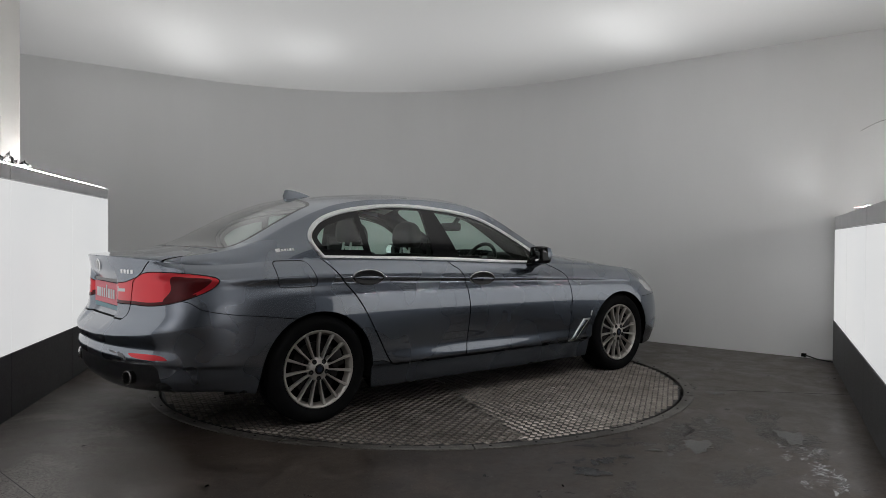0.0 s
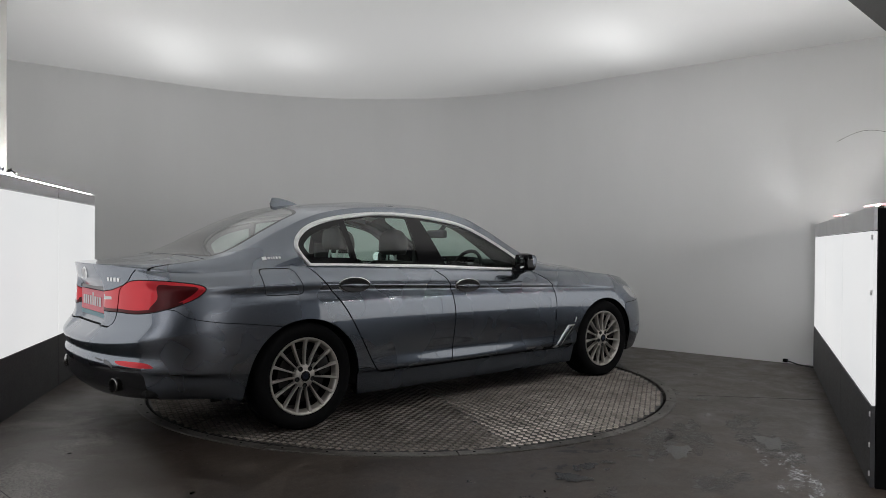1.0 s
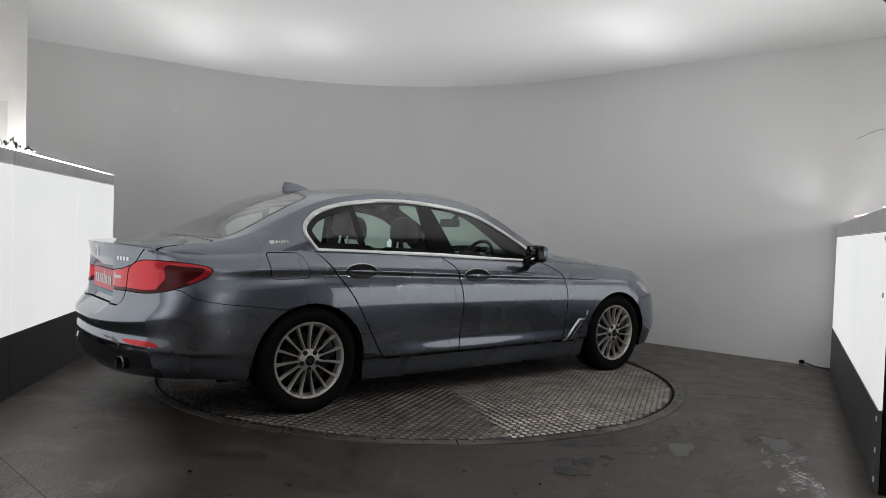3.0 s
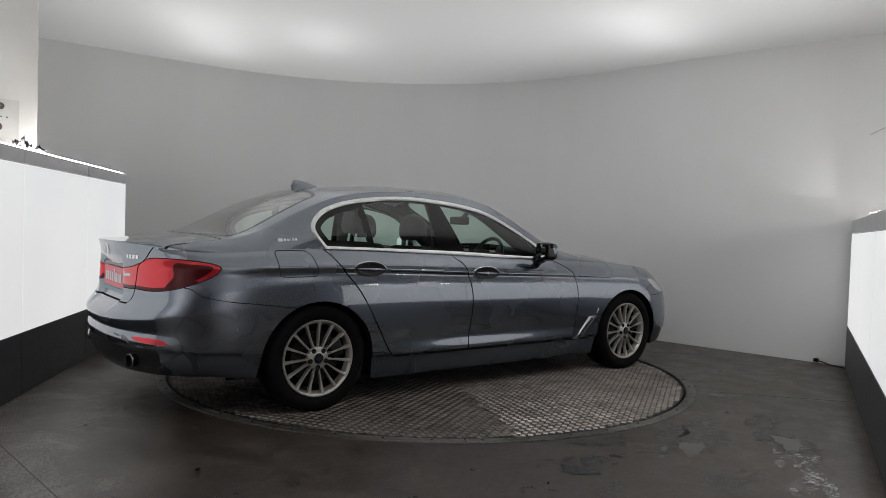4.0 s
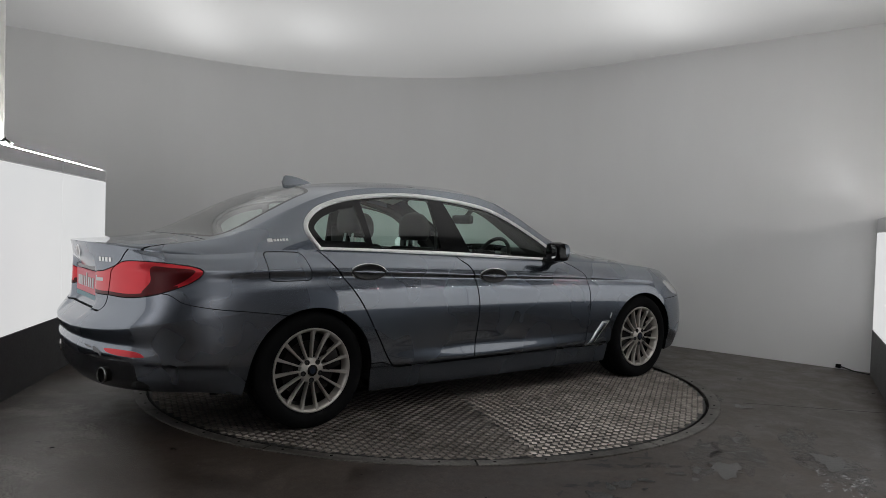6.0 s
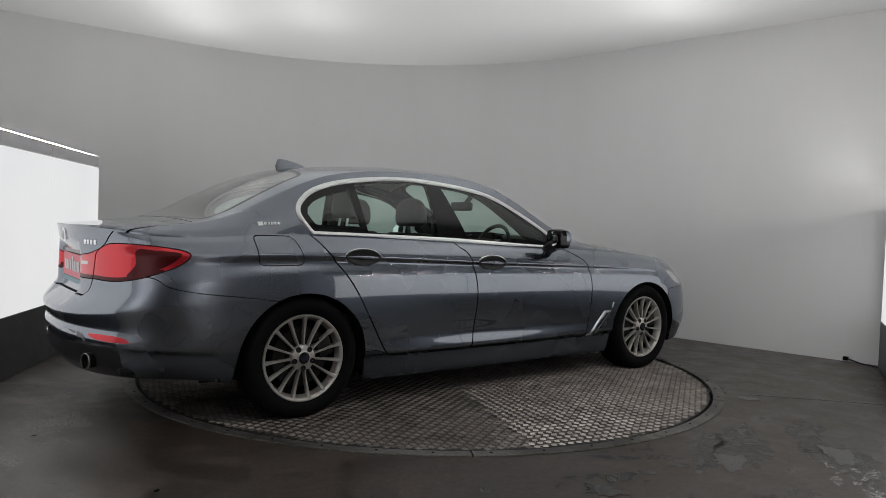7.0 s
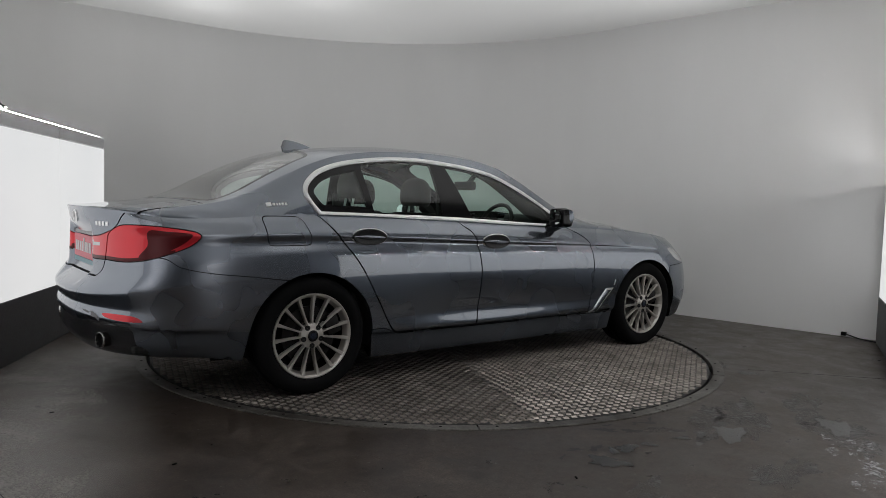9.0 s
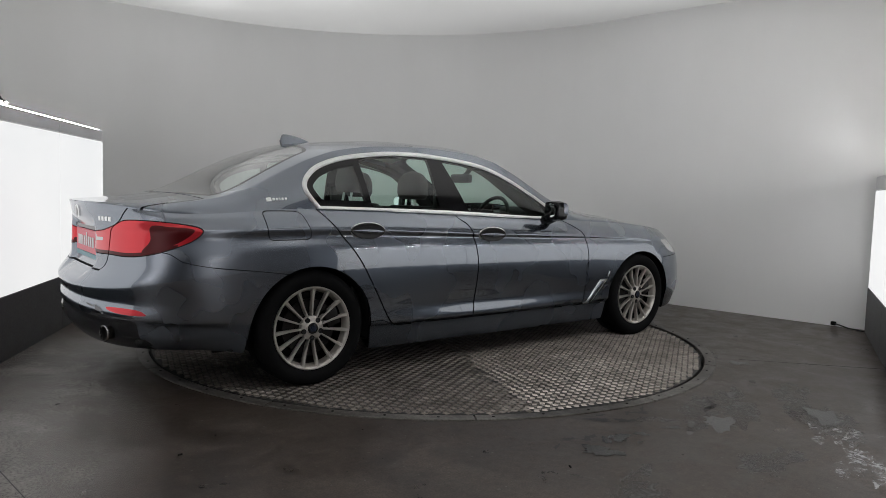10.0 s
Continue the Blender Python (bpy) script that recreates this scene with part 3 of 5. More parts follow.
def level_curve(j):
    """The outline of level j in plan: an array of places from the tail's middle, round the right side, to the nose's middle."""
    pts = []
    x0, x1 = TAIL_X[j] + TAIL_REACH, NOSE_X[j] - NOSE_REACH
    for kind, s in plan_steps():
        if kind == "side":
            pts.append((x0 + (x1 - x0) * s, 1.0))
        else:
            reach, power = (TAIL_REACH, TAIL_POWER + {7: 0.5, 8: 0.3, 9: 0.15}.get(j, 0)) if kind == "tail" else (NOSE_REACH, NOSE_POWER)
            away, out = max(math.cos(s), 0) ** (2 / power), math.sin(s) ** (2 / power)
            pts.append((x0 - reach * away if kind == "tail" else x1 + reach * away, out))
    p = np.array(pts)
    if j in (7, 8, 9):  # the pocket for the number plate
        p[:, 0] += np.where(p[:, 0] < -2.3, 0.040 * np.clip((0.31 - 0.89 * p[:, 1]) / 0.04, 0, 1), 0)
    z = spline(STATION_X, [row[j] for row in LEVEL_Z], p[:, 0])
    w = spline(STATION_X, [row[j] for row in LEVEL_W], p[:, 0])
    return np.stack([p[:, 0], -w * p[:, 1], z], 1)


LEVELS = [level_curve(j) for j in range(13)]
STEPS = 6


def skin_rows(levels):
    """Rows of the lower skin, smoothed between the levels."""
    rows = []
    n = len(levels)
    for j in range(n - 1):
        a, b, c, d = levels[max(j - 1, 0)], levels[j], levels[j + 1], levels[min(j + 2, n - 1)]
        for s in range(STEPS):
            t = s / STEPS
            m0, m1 = (c - a) * 0.38, (d - b) * 0.38
            rows.append(b * (1 + 2 * t) * (1 - t) ** 2 + m0 * t * (1 - t) ** 2 + c * t * t * (3 - 2 * t) + m1 * t * t * (t - 1))
    return rows + [levels[-1]]


def sheet(rows, flip=False):
    bm = bmesh.new()
    grid = [[bm.verts.new(p) for p in row] for row in rows]
    for a, b in zip(grid, grid[1:]):
        for i in range(len(a) - 1):
            q = (a[i], a[i + 1], b[i + 1], b[i])
            if len({tuple(round(c, 6) for c in v.co) for v in q}) == 4:
                bm.faces.new(q[::-1] if flip else q)
    bmesh.ops.remove_doubles(bm, verts=bm.verts, dist=0.0002)
    return bm


HUBS = (-1.4875, 1.4875)
HUB_Z = 0.336


def arch(co):
    """Less than nothing inside either wheel opening."""
    d = np.full(len(co), 9.0)
    for hub in HUBS:
        out, up = np.abs(co[:, 0] - hub) / 1.055, co[:, 2] - HUB_Z
        d = np.minimum(d, np.where(up > 0, np.hypot(out, up) - 0.362, out - 0.362 + 0.12 * up))
    return d


# ---- lower skin: shut lines, lamps and panels ----
B_GAP = [(-0.42, 1.03), (-0.395, 0.966), (-0.338, 0.918), (-0.292, 0.800), (-0.270, 0.640), (-0.284, 0.391), (-0.302, 0.300)]
REAR_GAP = [(-0.925, 0.308), (-0.972, 0.345), (-1.069, 0.514), (-1.204, 0.741), (-1.354, 0.924), (-1.44, 1.03)]
A_GAP = [(0.796, 0.304), (0.822, 0.413), (0.836, 0.643), (0.815, 0.781), (0.765, 0.868), (0.62, 0.952), (0.60, 1.00)]
REAR_DOOR = np.vstack([rounded(B_GAP, 6, False), rounded(REAR_GAP, 6, False), [(-1.44, 1.2), (-0.42, 1.2)]])
FRONT_DOOR = np.vstack([rounded(A_GAP, 6, False), [(0.60, 1.2), (-0.42, 1.2)], rounded(B_GAP, 6, False)])
FUEL_FLAP = rounded([(-1.760, 1.004), (-1.735, 1.009), (-1.60, 1.009), (-1.560, 1.004), (-1.538, 0.982), (-1.520, 0.93), (-1.506, 0.885), (-1.509, 0.862), (-1.530, 0.853), (-1.60, 0.851), (-1.735, 0.851), (-1.757, 0.862), (-1.766, 0.90), (-1.772, 0.97), (-1.770, 0.992)], 4)
LAMP = rounded([(18.0, 0.866), (25, 0.888), (30.5, 0.916), (34.5, 0.945), (41, 0.950), (49, 0.944), (56, 0.930), (59.3, 0.912), (59.2, 0.885), (56, 0.842), (49, 0.793), (43, 0.768),
                (37, 0.759), (30, 0.762), (18.0, 0.768)], 5)
LAMP_DARK = rounded([(44.5, 0.922), (50, 0.922), (56.8, 0.913), (56.6, 0.886), (53.2, 0.842), (48.5, 0.806), (42.5, 0.786), (45.0, 0.85)], 5)
REFLECTOR = rounded([(31.2, 0.490), (35, 0.494), (41.5, 0.489), (44.8, 0.471), (44.4, 0.460), (40, 0.459), (35.0, 0.466), (32.0, 0.477)], 5)
SEAM = ([-2.40, -2.276, -2.209, -2.067, -1.857, -1.648, -1.50], [0.80, 0.785, 0.742, 0.712, 0.688, 0.660, 0.64])
HEADLAMP = rounded([(22, 0.700), (34, 0.715), (44, 0.742), (54, 0.776), (58.5, 0.788), (61, 0.772), (59.5, 0.737), (58, 0.703), (54, 0.676), (47, 0.664), (38, 0.652), (28, 0.640), (21, 0.650)], 5)


def bend(co, pivot=-1.6, side=-1):
    """How far round the tail (or nose) a place lies, in degrees scaled to metres."""
    return np.degrees(np.arctan2(-co[:, 1], side * (co[:, 0] - pivot))) * 0.0155


def scaled(poly):
    return np.stack([np.asarray(poly)[:, 0] * 0.0155, np.asarray(poly)[:, 1]], 1)


def door_front(co):
    return inside(FRONT_DOOR, co[:, 0], co[:, 2])


def door_rear(co):
    return inside(REAR_DOOR, co[:, 0], co[:, 2])


def flap(co):
    return inside(FUEL_FLAP, co[:, 0], co[:, 2])


def lamp_rear(co):
    return np.where(co[:, 0] < -1.7, inside(scaled(LAMP), bend(co), co[:, 2]), 1.0)


def lamp_low(co):
    """The height under which the lamp's lower edge strip lies."""
    return 0.80 + 0.0024 * np.clip(bend(co) / 0.0155 - 42, 0, 20)


def reverse(co):
    q = bend(co) / 0.0155
    return np.where(co[:, 0] < -1.7, np.maximum(np.abs(q - 22.2) - 2.9, 0) * 0.0155 + np.maximum(np.abs(co[:, 2] - 0.842) - 0.010, 0) - 0.001, 1.0)


def lamp_dark(co):
    return np.where(co[:, 0] < -1.7, inside(scaled(LAMP_DARK), bend(co), co[:, 2]), 1.0)


def light_guide(co):
    """Two thin bars of light that run across the tail lamp."""
    q = bend(co) / 0.0155
    off = np.minimum(np.abs(co[:, 2] - 0.866 - 0.0006 * (q - 40)), np.abs(co[:, 2] - 0.832 - 0.0006 * (q - 40))) - 0.0032
    return np.where(co[:, 0] < -1.7, np.maximum(off, np.maximum(np.abs(q - 43.0) - 6.5, 0) * 0.0155), 1.0)


def reflector(co):
    return np.where(co[:, 0] < -1.7, inside(scaled(REFLECTOR), bend(co), co[:, 2]), 1.0)


def lamp_front(co):
    return np.where(co[:, 0] > 1.5, inside(scaled(HEADLAMP), bend(co, 1.3, 1), co[:, 2]), 1.0)


def boot(co):
    """The boot lid's rear face: rounded at its lower corners."""
    y, z = np.abs(co[:, 1]), co[:, 2]
    half = np.interp(z, [0.672, 0.69, 0.72, 0.77, 0.895, 0.947, 1.0, 1.04], [0.425, 0.452, 0.474, 0.488, 0.492, 0.548, 0.585, 0.60])
    return np.where(co[:, 0] < -2.2, np.maximum(y - half, 0.672 - z), 1.0)


def bumper(co):
    z = co[:, 2] - spline(*SEAM, co[:, 0])
    return np.where(co[:, 0] < -2.40, co[:, 2] - 0.80, np.where(co[:, 0] > -1.49, 1.0, z))


def valance(co):
    return np.where(co[:, 0] < -1.49, co[:, 2] - (0.396 + 0.036 * np.clip((-1.9 - co[:, 0]) / 0.45, 0, 1)), 1.0)


def skirt(co):
    """The bumper's lower side, outside the valance."""
    return np.maximum(valance(co), 0.70 - np.abs(co[:, 1]))


def sill(co):
    edge = 0.300 + 0.045 * np.clip((-co[:, 0] - 0.90) / 0.12, 0, 1)
    return np.maximum(co[:, 2] - edge, np.abs(co[:, 0]) - 1.3)


def nose_bumper(co):
    return np.maximum(1.78 - co[:, 0], co[:, 2] - (0.645 + 0.06 * (co[:, 0] - 1.85)))


skin = sheet(skin_rows(LEVELS), flip=True)
cut(skin, arch)
take(skin, arch(centres(skin)) < 0).free()
for field, half in ((door_front, GAP), (door_rear, GAP), (flap, FINE), (lamp_rear, FINE), (boot, GAP)):
    for shift in (-half, half):
        cut(skin, lambda co, field=field, shift=shift: field(co) - shift)
for field in (bumper, sill, nose_bumper):
    for shift in (-GAP * 0.5, GAP * 0.5):
        cut(skin, lambda co, field=field, shift=shift: field(co) - shift)
cut(skin, lambda co: lamp_rear(co) + 0.020)
for field in (reflector, lamp_front, lamp_dark, valance, skirt, reverse, light_guide):
    cut(skin, field)

# gaps fall away, and a dark inner skin shows behind them
at = centres(skin)
lamps = lamp_rear(at) < -FINE
lid = boot(at) < 0
gaps = (np.abs(door_front(at)) < GAP) & (at[:, 2] > 0.28) | (np.abs(door_rear(at)) < GAP) | (np.abs(flap(at)) < FINE) | (np.abs(lamp_rear(at)) < FINE) | (np.abs(boot(at)) < GAP)
quiet = (door_front(at) > 0) & (door_rear(at) > 0) & ~lamps & ~lid
gaps |= (np.abs(sill(at)) < GAP * 0.5) & (at[:, 2] < 0.4) & quiet
gaps |= (np.abs(bumper(at)) < GAP * 0.5) & quiet & (at[:, 0] > -2.42) | (np.abs(nose_bumper(at)) < GAP * 0.5)
take(skin, gaps).free()


def pick(test):
    return take(skin, test(centres(skin)))


lenses = panel("reversing_lens", pick(lambda c: (reverse(c) < 0)), M_LAMPCLEAR, "small clear reversing lens", depth=0.005)
lenses += panel("lamp_foot", pick(lambda c: (lamp_rear(c) < 0) & (lamp_rear(c) > -0.020) & (c[:, 2] < lamp_low(c))), M_LAMPDARK, "deep red lower edge of the lamp", depth=0.01)
lenses += panel("light_guide", pick(lambda c: (light_guide(c) < 0) & (lamp_rear(c) < -0.012) & (boot(c) > 0)), M_LAMPBAR, "bright red light guide bar", depth=0.004)
tail_lamps = panel("tail_lamp", pick(lambda c: (lamp_rear(c) < 0) & (lamp_dark(c) > 0) & (boot(c) > 0)), M_LAMPRED, "glossy red tail lamp lens", depth=0.02)
dark_lens = pick(lambda c: (lamp_rear(c) < 0) & (boot(c) > 0))
lenses += panel("inner_lens", dark_lens, M_LAMPDARK, "deep red inner lens", depth=0.01)
for i, lens in enumerate(lenses):
    lens.parent = tail_lamps[i % 2]
panel("lid_lamp", pick(lambda c: (lamp_rear(c) < 0)), M_LAMPRED, "red lamp lens on the boot lid", depth=0.02)
boot_face = pick(lambda c: boot(c) < 0)
panel("reflector", pick(lambda c: reflector(c) < 0), M_LAMPRED, "thin red bumper reflector", depth=0.01)
panel("bumper_skirt", pick(lambda c: skirt(c) < 0), M_SILL, "satin lower side of the bumper")
panel("lower_valance", pick(lambda c: (valance(c) < 0)), M_VALANCE, "dark satin lower bumper valance", "join")
panel("rear_bumper", pick(lambda c: (bumper(c) < 0) & (c[:, 0] < -1.49)), M_PAINT, "", "join")
panel("fuel_flap", pick(lambda c: flap(c) < 0), M_PAINT)
panel("rear_door", pick(lambda c: door_rear(c) < 0), M_PAINT, "metallic rear door")
panel("front_door", pick(lambda c: (door_front(c) < 0) & (sill(c) > 0)), M_PAINT, "metallic front door")
panel("sill", pick(lambda c: sill(c) < 0), M_SILL, "satin side sill")
panel("headlamp", pick(lambda c: lamp_front(c) < 0), M_LAMPCLEAR, "clear headlamp")
panel("front_bumper", pick(lambda c: nose_bumper(c) < 0), M_PAINT, "", "join")
panel("front_wing", pick(lambda c: c[:, 0] > 0.0), M_PAINT, "front wing")
panel("rear_wing", skin, M_PAINT, "rear wing")

inner = sheet([np.stack([r[:, 0] * 0.992, r[:, 1] * 0.982, r[:, 2]], 1) for r in skin_rows(LEVELS)[4::4]], flip=True)
cut(inner, arch)
take(inner, arch(centres(inner)) < 0).free()
panel("inner_skin", inner, M_DARK, "dark inner shell behind the shut lines", "join", depth=0)

# ---- upper skin: bonnet, screens, roof, boot deck, side windows ----
RAIL = ([-2.56, -2.30, -2.05, -1.85, -1.62, -1.42, -1.20, -0.90, -0.55, -0.20, 0.05, 0.25, 0.45, 0.65, 0.82, 1.00, 1.30, 1.80, 2.20],
        [1.036, 1.040, 1.066, 1.112, 1.218, 1.312, 1.380, 1.420, 1.432, 1.414, 1.370, 1.290, 1.182, 1.072, 0.996, 0.974, 0.946, 0.866, 0.778])
RAIL_Y = ([-2.56, -2.30, -2.05, -1.85, -1.60, -1.40, -1.00, -0.40, 0.10, 0.50, 0.82, 1.20, 1.80, 2.20],
          [0.740, 0.735, 0.725, 0.715, 0.695, 0.675, 0.640, 0.632, 0.645, 0.700, 0.755, 0.760, 0.720, 0.600])
CROWN = ([-2.56, -2.45, -2.30, -2.10, -1.98, -1.75, -1.50, -1.28, -1.00, -0.60, -0.20, 0.05, 0.30, 0.60, 0.90, 1.10, 1.30, 1.60, 1.90, 2.10, 2.20],
         [1.036, 1.042, 1.062, 1.088, 1.118, 1.247, 1.363, 1.429, 1.464, 1.488, 1.486, 1.458, 1.386, 1.262, 1.112, 1.016, 1.006, 0.962, 0.876, 0.822, 0.778])


def upper_rows():
    edge = LEVELS[-1]
    x = edge[:, 0]
    ye, ze = np.abs(edge[:, 1]), edge[:, 2]
    zr, zc = spline(*RAIL, x), spline(*CROWN, x)
    yr = np.minimum(spline(*RAIL_Y, x), ye * 0.93)
    rows = []
    for s in range(31):
        t = s / 30
        swell = 0.014 * math.sin(math.pi * t)
        rows.append(np.stack([x, -(ye + (yr - ye) * t + swell), ze + (zr - ze) * t], 1))
    for s in range(1, 31):
        t = 1 - s / 30
        t = t ** 0.8
        rows.append(np.stack([x, -yr * t, zc - (zc - zr) * t ** 2.3], 1))
    return rows


upper = sheet(upper_rows(), flip=True)
DLO_TOP = [(-1.415, 1.012), (-1.478, 1.097), (-1.494, 1.161), (-1.456, 1.226), (-1.361, 1.292), (-1.184, 1.346), (-0.910, 1.384), (-0.671, 1.394), (-0.475, 1.386), (-0.219, 1.362),
           (-0.012, 1.324), (0.187, 1.250), (0.388, 1.144), (0.530, 1.054), (0.655, 0.946)]
DLO_FOOT = [(0.655, 0.946), (0.30, 0.954), (-0.367, 0.986), (-0.903, 1.001), (-1.415, 1.012)]
DLO = np.vstack([rounded(DLO_TOP, 6, False)[:-1], rounded(DLO_FOOT, 6, False)[:-1]])
SCREEN_FRONT = rounded([(1.07, 0.0), (1.04, 0.30), (0.93, 0.58), (0.80, 0.700), (0.70, 0.675), (0.42, 0.630), (0.12, 0.560), (0.05, 0.35), (0.03, 0.0)], 5)
SCREEN_REAR = rounded([(-1.300, 0.0), (-1.310, 0.30), (-1.345, 0.500), (-1.45, 0.552), (-1.75, 0.605), (-1.945, 0.636), (-2.015, 0.585), (-2.055, 0.30), (-2.065, 0.0)], 5)


def dlo(co):
    return np.where(np.abs(co[:, 1]) > spline(*RAIL_Y, co[:, 0]) * 0.985, inside(DLO, co[:, 0], co[:, 2]), 0.3)


def pane(margin, behind=None, ahead=None):
    """A side window: inside the window line by a margin, and between two leaning pillars given by their x at two heights."""
    def field(co):
        d = dlo(co) + margin
        z = (co[:, 2] - 1.02) / 0.34
        if behind:
            d = np.maximum(d, behind[0] + (behind[1] - behind[0]) * z - co[:, 0])
        if ahead:
            d = np.maximum(d, co[:, 0] - ahead[0] - (ahead[1] - ahead[0]) * z)
        return d
    return field


def screen(poly):
    whole = np.vstack([poly, np.stack([poly[::-1, 0], -poly[::-1, 1]], 1)])
    return lambda co: np.where(np.abs(co[:, 1]) < spline(*RAIL_Y, co[:, 0]) * 1.0, inside(whole, co[:, 0], co[:, 1]), 0.3)


quarter, rear_pane, front_pane = pane(0.066, None, (-1.076, -1.140)), pane(0.034, (-1.038, -1.086), (-0.515, -0.540)), pane(0.034, (-0.275, -0.425), (0.46, 0.30))
half_front = SCREEN_FRONT[:-5]
half_rear = SCREEN_REAR[:-5]
screen_front, screen_rear = screen(half_front), screen(half_rear)


def bonnet(co):
    """Bonnet shut line, from the windscreen's foot to the nose."""
    return np.maximum(0.98 - co[:, 0] - 0.20 * (np.abs(co[:, 1]) < 0.7) * (np.abs(co[:, 1]) - 0.35), np.abs(co[:, 1]) - (0.755 - 0.06 * np.clip(co[:, 0] - 1.0, 0, 2)))


def deck(co):
    return np.maximum(co[:, 0] + 2.078 - 0.06 * np.abs(co[:, 1]) ** 2, np.abs(co[:, 1]) - (0.70 - 0.30 * np.clip(-2.2 - co[:, 0], 0, 1)))


for shift in (0.0, -0.007, -0.014, -0.021, -0.028):
    cut(upper, lambda co, shift=shift: dlo(co) - shift)
for field in (quarter, rear_pane, front_pane):
    cut(upper, field)
for field in (screen_front, screen_rear):
    for shift in (0.004, -0.020):
        cut(upper, lambda co, field=field, shift=shift: field(co) - shift)
for field in (bonnet, deck):
    for shift in (-GAP, GAP):
        cut(upper, lambda co, field=field, shift=shift: field(co) - shift)


def lift(test):
    return take(upper, test(centres(upper)))


lift(lambda c: ((np.abs(bonnet(c)) < GAP) | (np.abs(deck(c)) < GAP)) & (dlo(c) > 0.01) & (screen_front(c) > 0.004)).free()
for name, field, label in (("quarter_window", quarter, "fixed quarter window glass"), ("rear_side_window", rear_pane, "rear door window glass"), ("front_side_window", front_pane, "front door window glass")):
    for ob in panel(name, lift(lambda c, field=field: field(c) < 0), M_GLASS, label, depth=0):
        ob.visible_shadow = False
trim = lift(lambda c: (dlo(c) < 0) & (dlo(c) > -0.028))
swell = np.sin(np.pi * np.clip(-dlo(np.array([v.co[:] for v in trim.verts])) / 0.028, 0, 1))
for v, s in zip(trim.verts, swell):
    v.co.y -= 0.003 + 0.009 * s
panel("window_trim", trim, M_CHROME, "bright chrome window surround", depth=0.012)
panel("window_frame", lift(lambda c: dlo(c) < -0.02), M_GLOSSBLACK, "gloss black pillars and window frame", depth=0.02)
for name, field, mat, label in (("windscreen", screen_front, M_GLASS, "laminated windscreen"), ("rear_screen", screen_rear, M_SCREEN, "sloping rear screen")):
    for ob in panel(name, lift(lambda c, field=field: field(c) < -0.020), mat, label, "join", depth=0):
        ob.visible_shadow = False
    panel("screen_border", lift(lambda c, field=field: (field(c) < 0.004)), M_GLOSSBLACK, "black screen border", "join", depth=0.01)
panel("bonnet", lift(lambda c: bonnet(c) < 0), M_PAINT, "metallic bonnet", "join")
lid_top = lift(lambda c: deck(c) < 0)
panel("boot_lid", joined(boot_face, lid_top), M_PAINT, "metallic boot lid with a lip", "join")
panel("roof", upper, M_PAINT, "roof and roof pillars", "join")

# ---- the car's fittings ----
from mathutils.bvhtree import BVHTree

whole = sheet(skin_rows(LEVELS), flip=True)
TREE = BVHTree.FromBMesh(whole)
whole.free()
roof_sheet = sheet(upper_rows(), flip=True)
ROOF_TREE = BVHTree.FromBMesh(roof_sheet)
roof_sheet.free()


def on_side(x, z, tree=None):
    """The skin's place and outward way at the right flank."""
    p, n, _, _ = (tree or TREE).ray_cast(Vector((x, -3, z)), Vector((0, 1, 0)))
    return p, (n if n.y < 0 else -n)


def on_tail(y, z):
    p, n, _, _ = TREE.ray_cast(Vector((-4, -max(abs(y), 0.002), z)), Vector((1, 0, 0)))
    n = n if n.x < 0 else -n
    if y >= 0:
        p, n = Vector((p.x, y, p.z)), Vector((n.x, -n.y if y > 0 else 0, n.z))
    return p, n


def facing(p, n, along):
    """A pose at p whose z looks along n and whose x keeps to the way along."""
    z = n.normalized()
    x = (Vector(along) - z * z.dot(Vector(along))).normalized()
    m = Matrix((x, z.cross(x), z)).transposed().to_4x4()
    m.translation = p
    return m


def placed(name, bm, material, m, label="", smooth=40, pair=False, parent=None):
    """Links a mesh at the pose m under the car or a part; as a pair it comes with its mirror image, and parent may be a pair too."""
    bmesh.ops.transform(bm, matrix=m, verts=bm.verts)
    under = parent if isinstance(parent, tuple) else (parent, parent)
    if pair:
        other = part(name, mirrored(bm), material, under[0] or car, label, smooth)
        return other, part(name, bm, material, under[1] or car, label, smooth)
    return part(name, bm, material, under[1] or car, label, smooth)


def dome(rx, ry, h, rings=6, steps=28, power=2.0, sunk=0.0):
    """A shallow oval cushion, rx by ry and h high; sunk: how far its rim lies under the surface."""
    bm = bmesh.new()
    rows = []
    for i in range(rings + 1):
        r = 1 - i / rings
        z = h * (1 - r ** power) - sunk * (1 if i == 0 else 0)
        rows.append([bm.verts.new((rx * r * math.cos(2 * math.pi * k / steps), ry * r * math.sin(2 * math.pi * k / steps), z)) for k in range(steps)] if i < rings else [bm.verts.new((0, 0, h))])
    for a, b in zip(rows, rows[1:]):
        for k in range(steps):
            if len(b) == 1:
                bm.faces.new((a[k], a[(k + 1) % steps], b[0]))
            else:
                bm.faces.new((a[k], a[(k + 1) % steps], b[(k + 1) % steps], b[k]))
    return bm


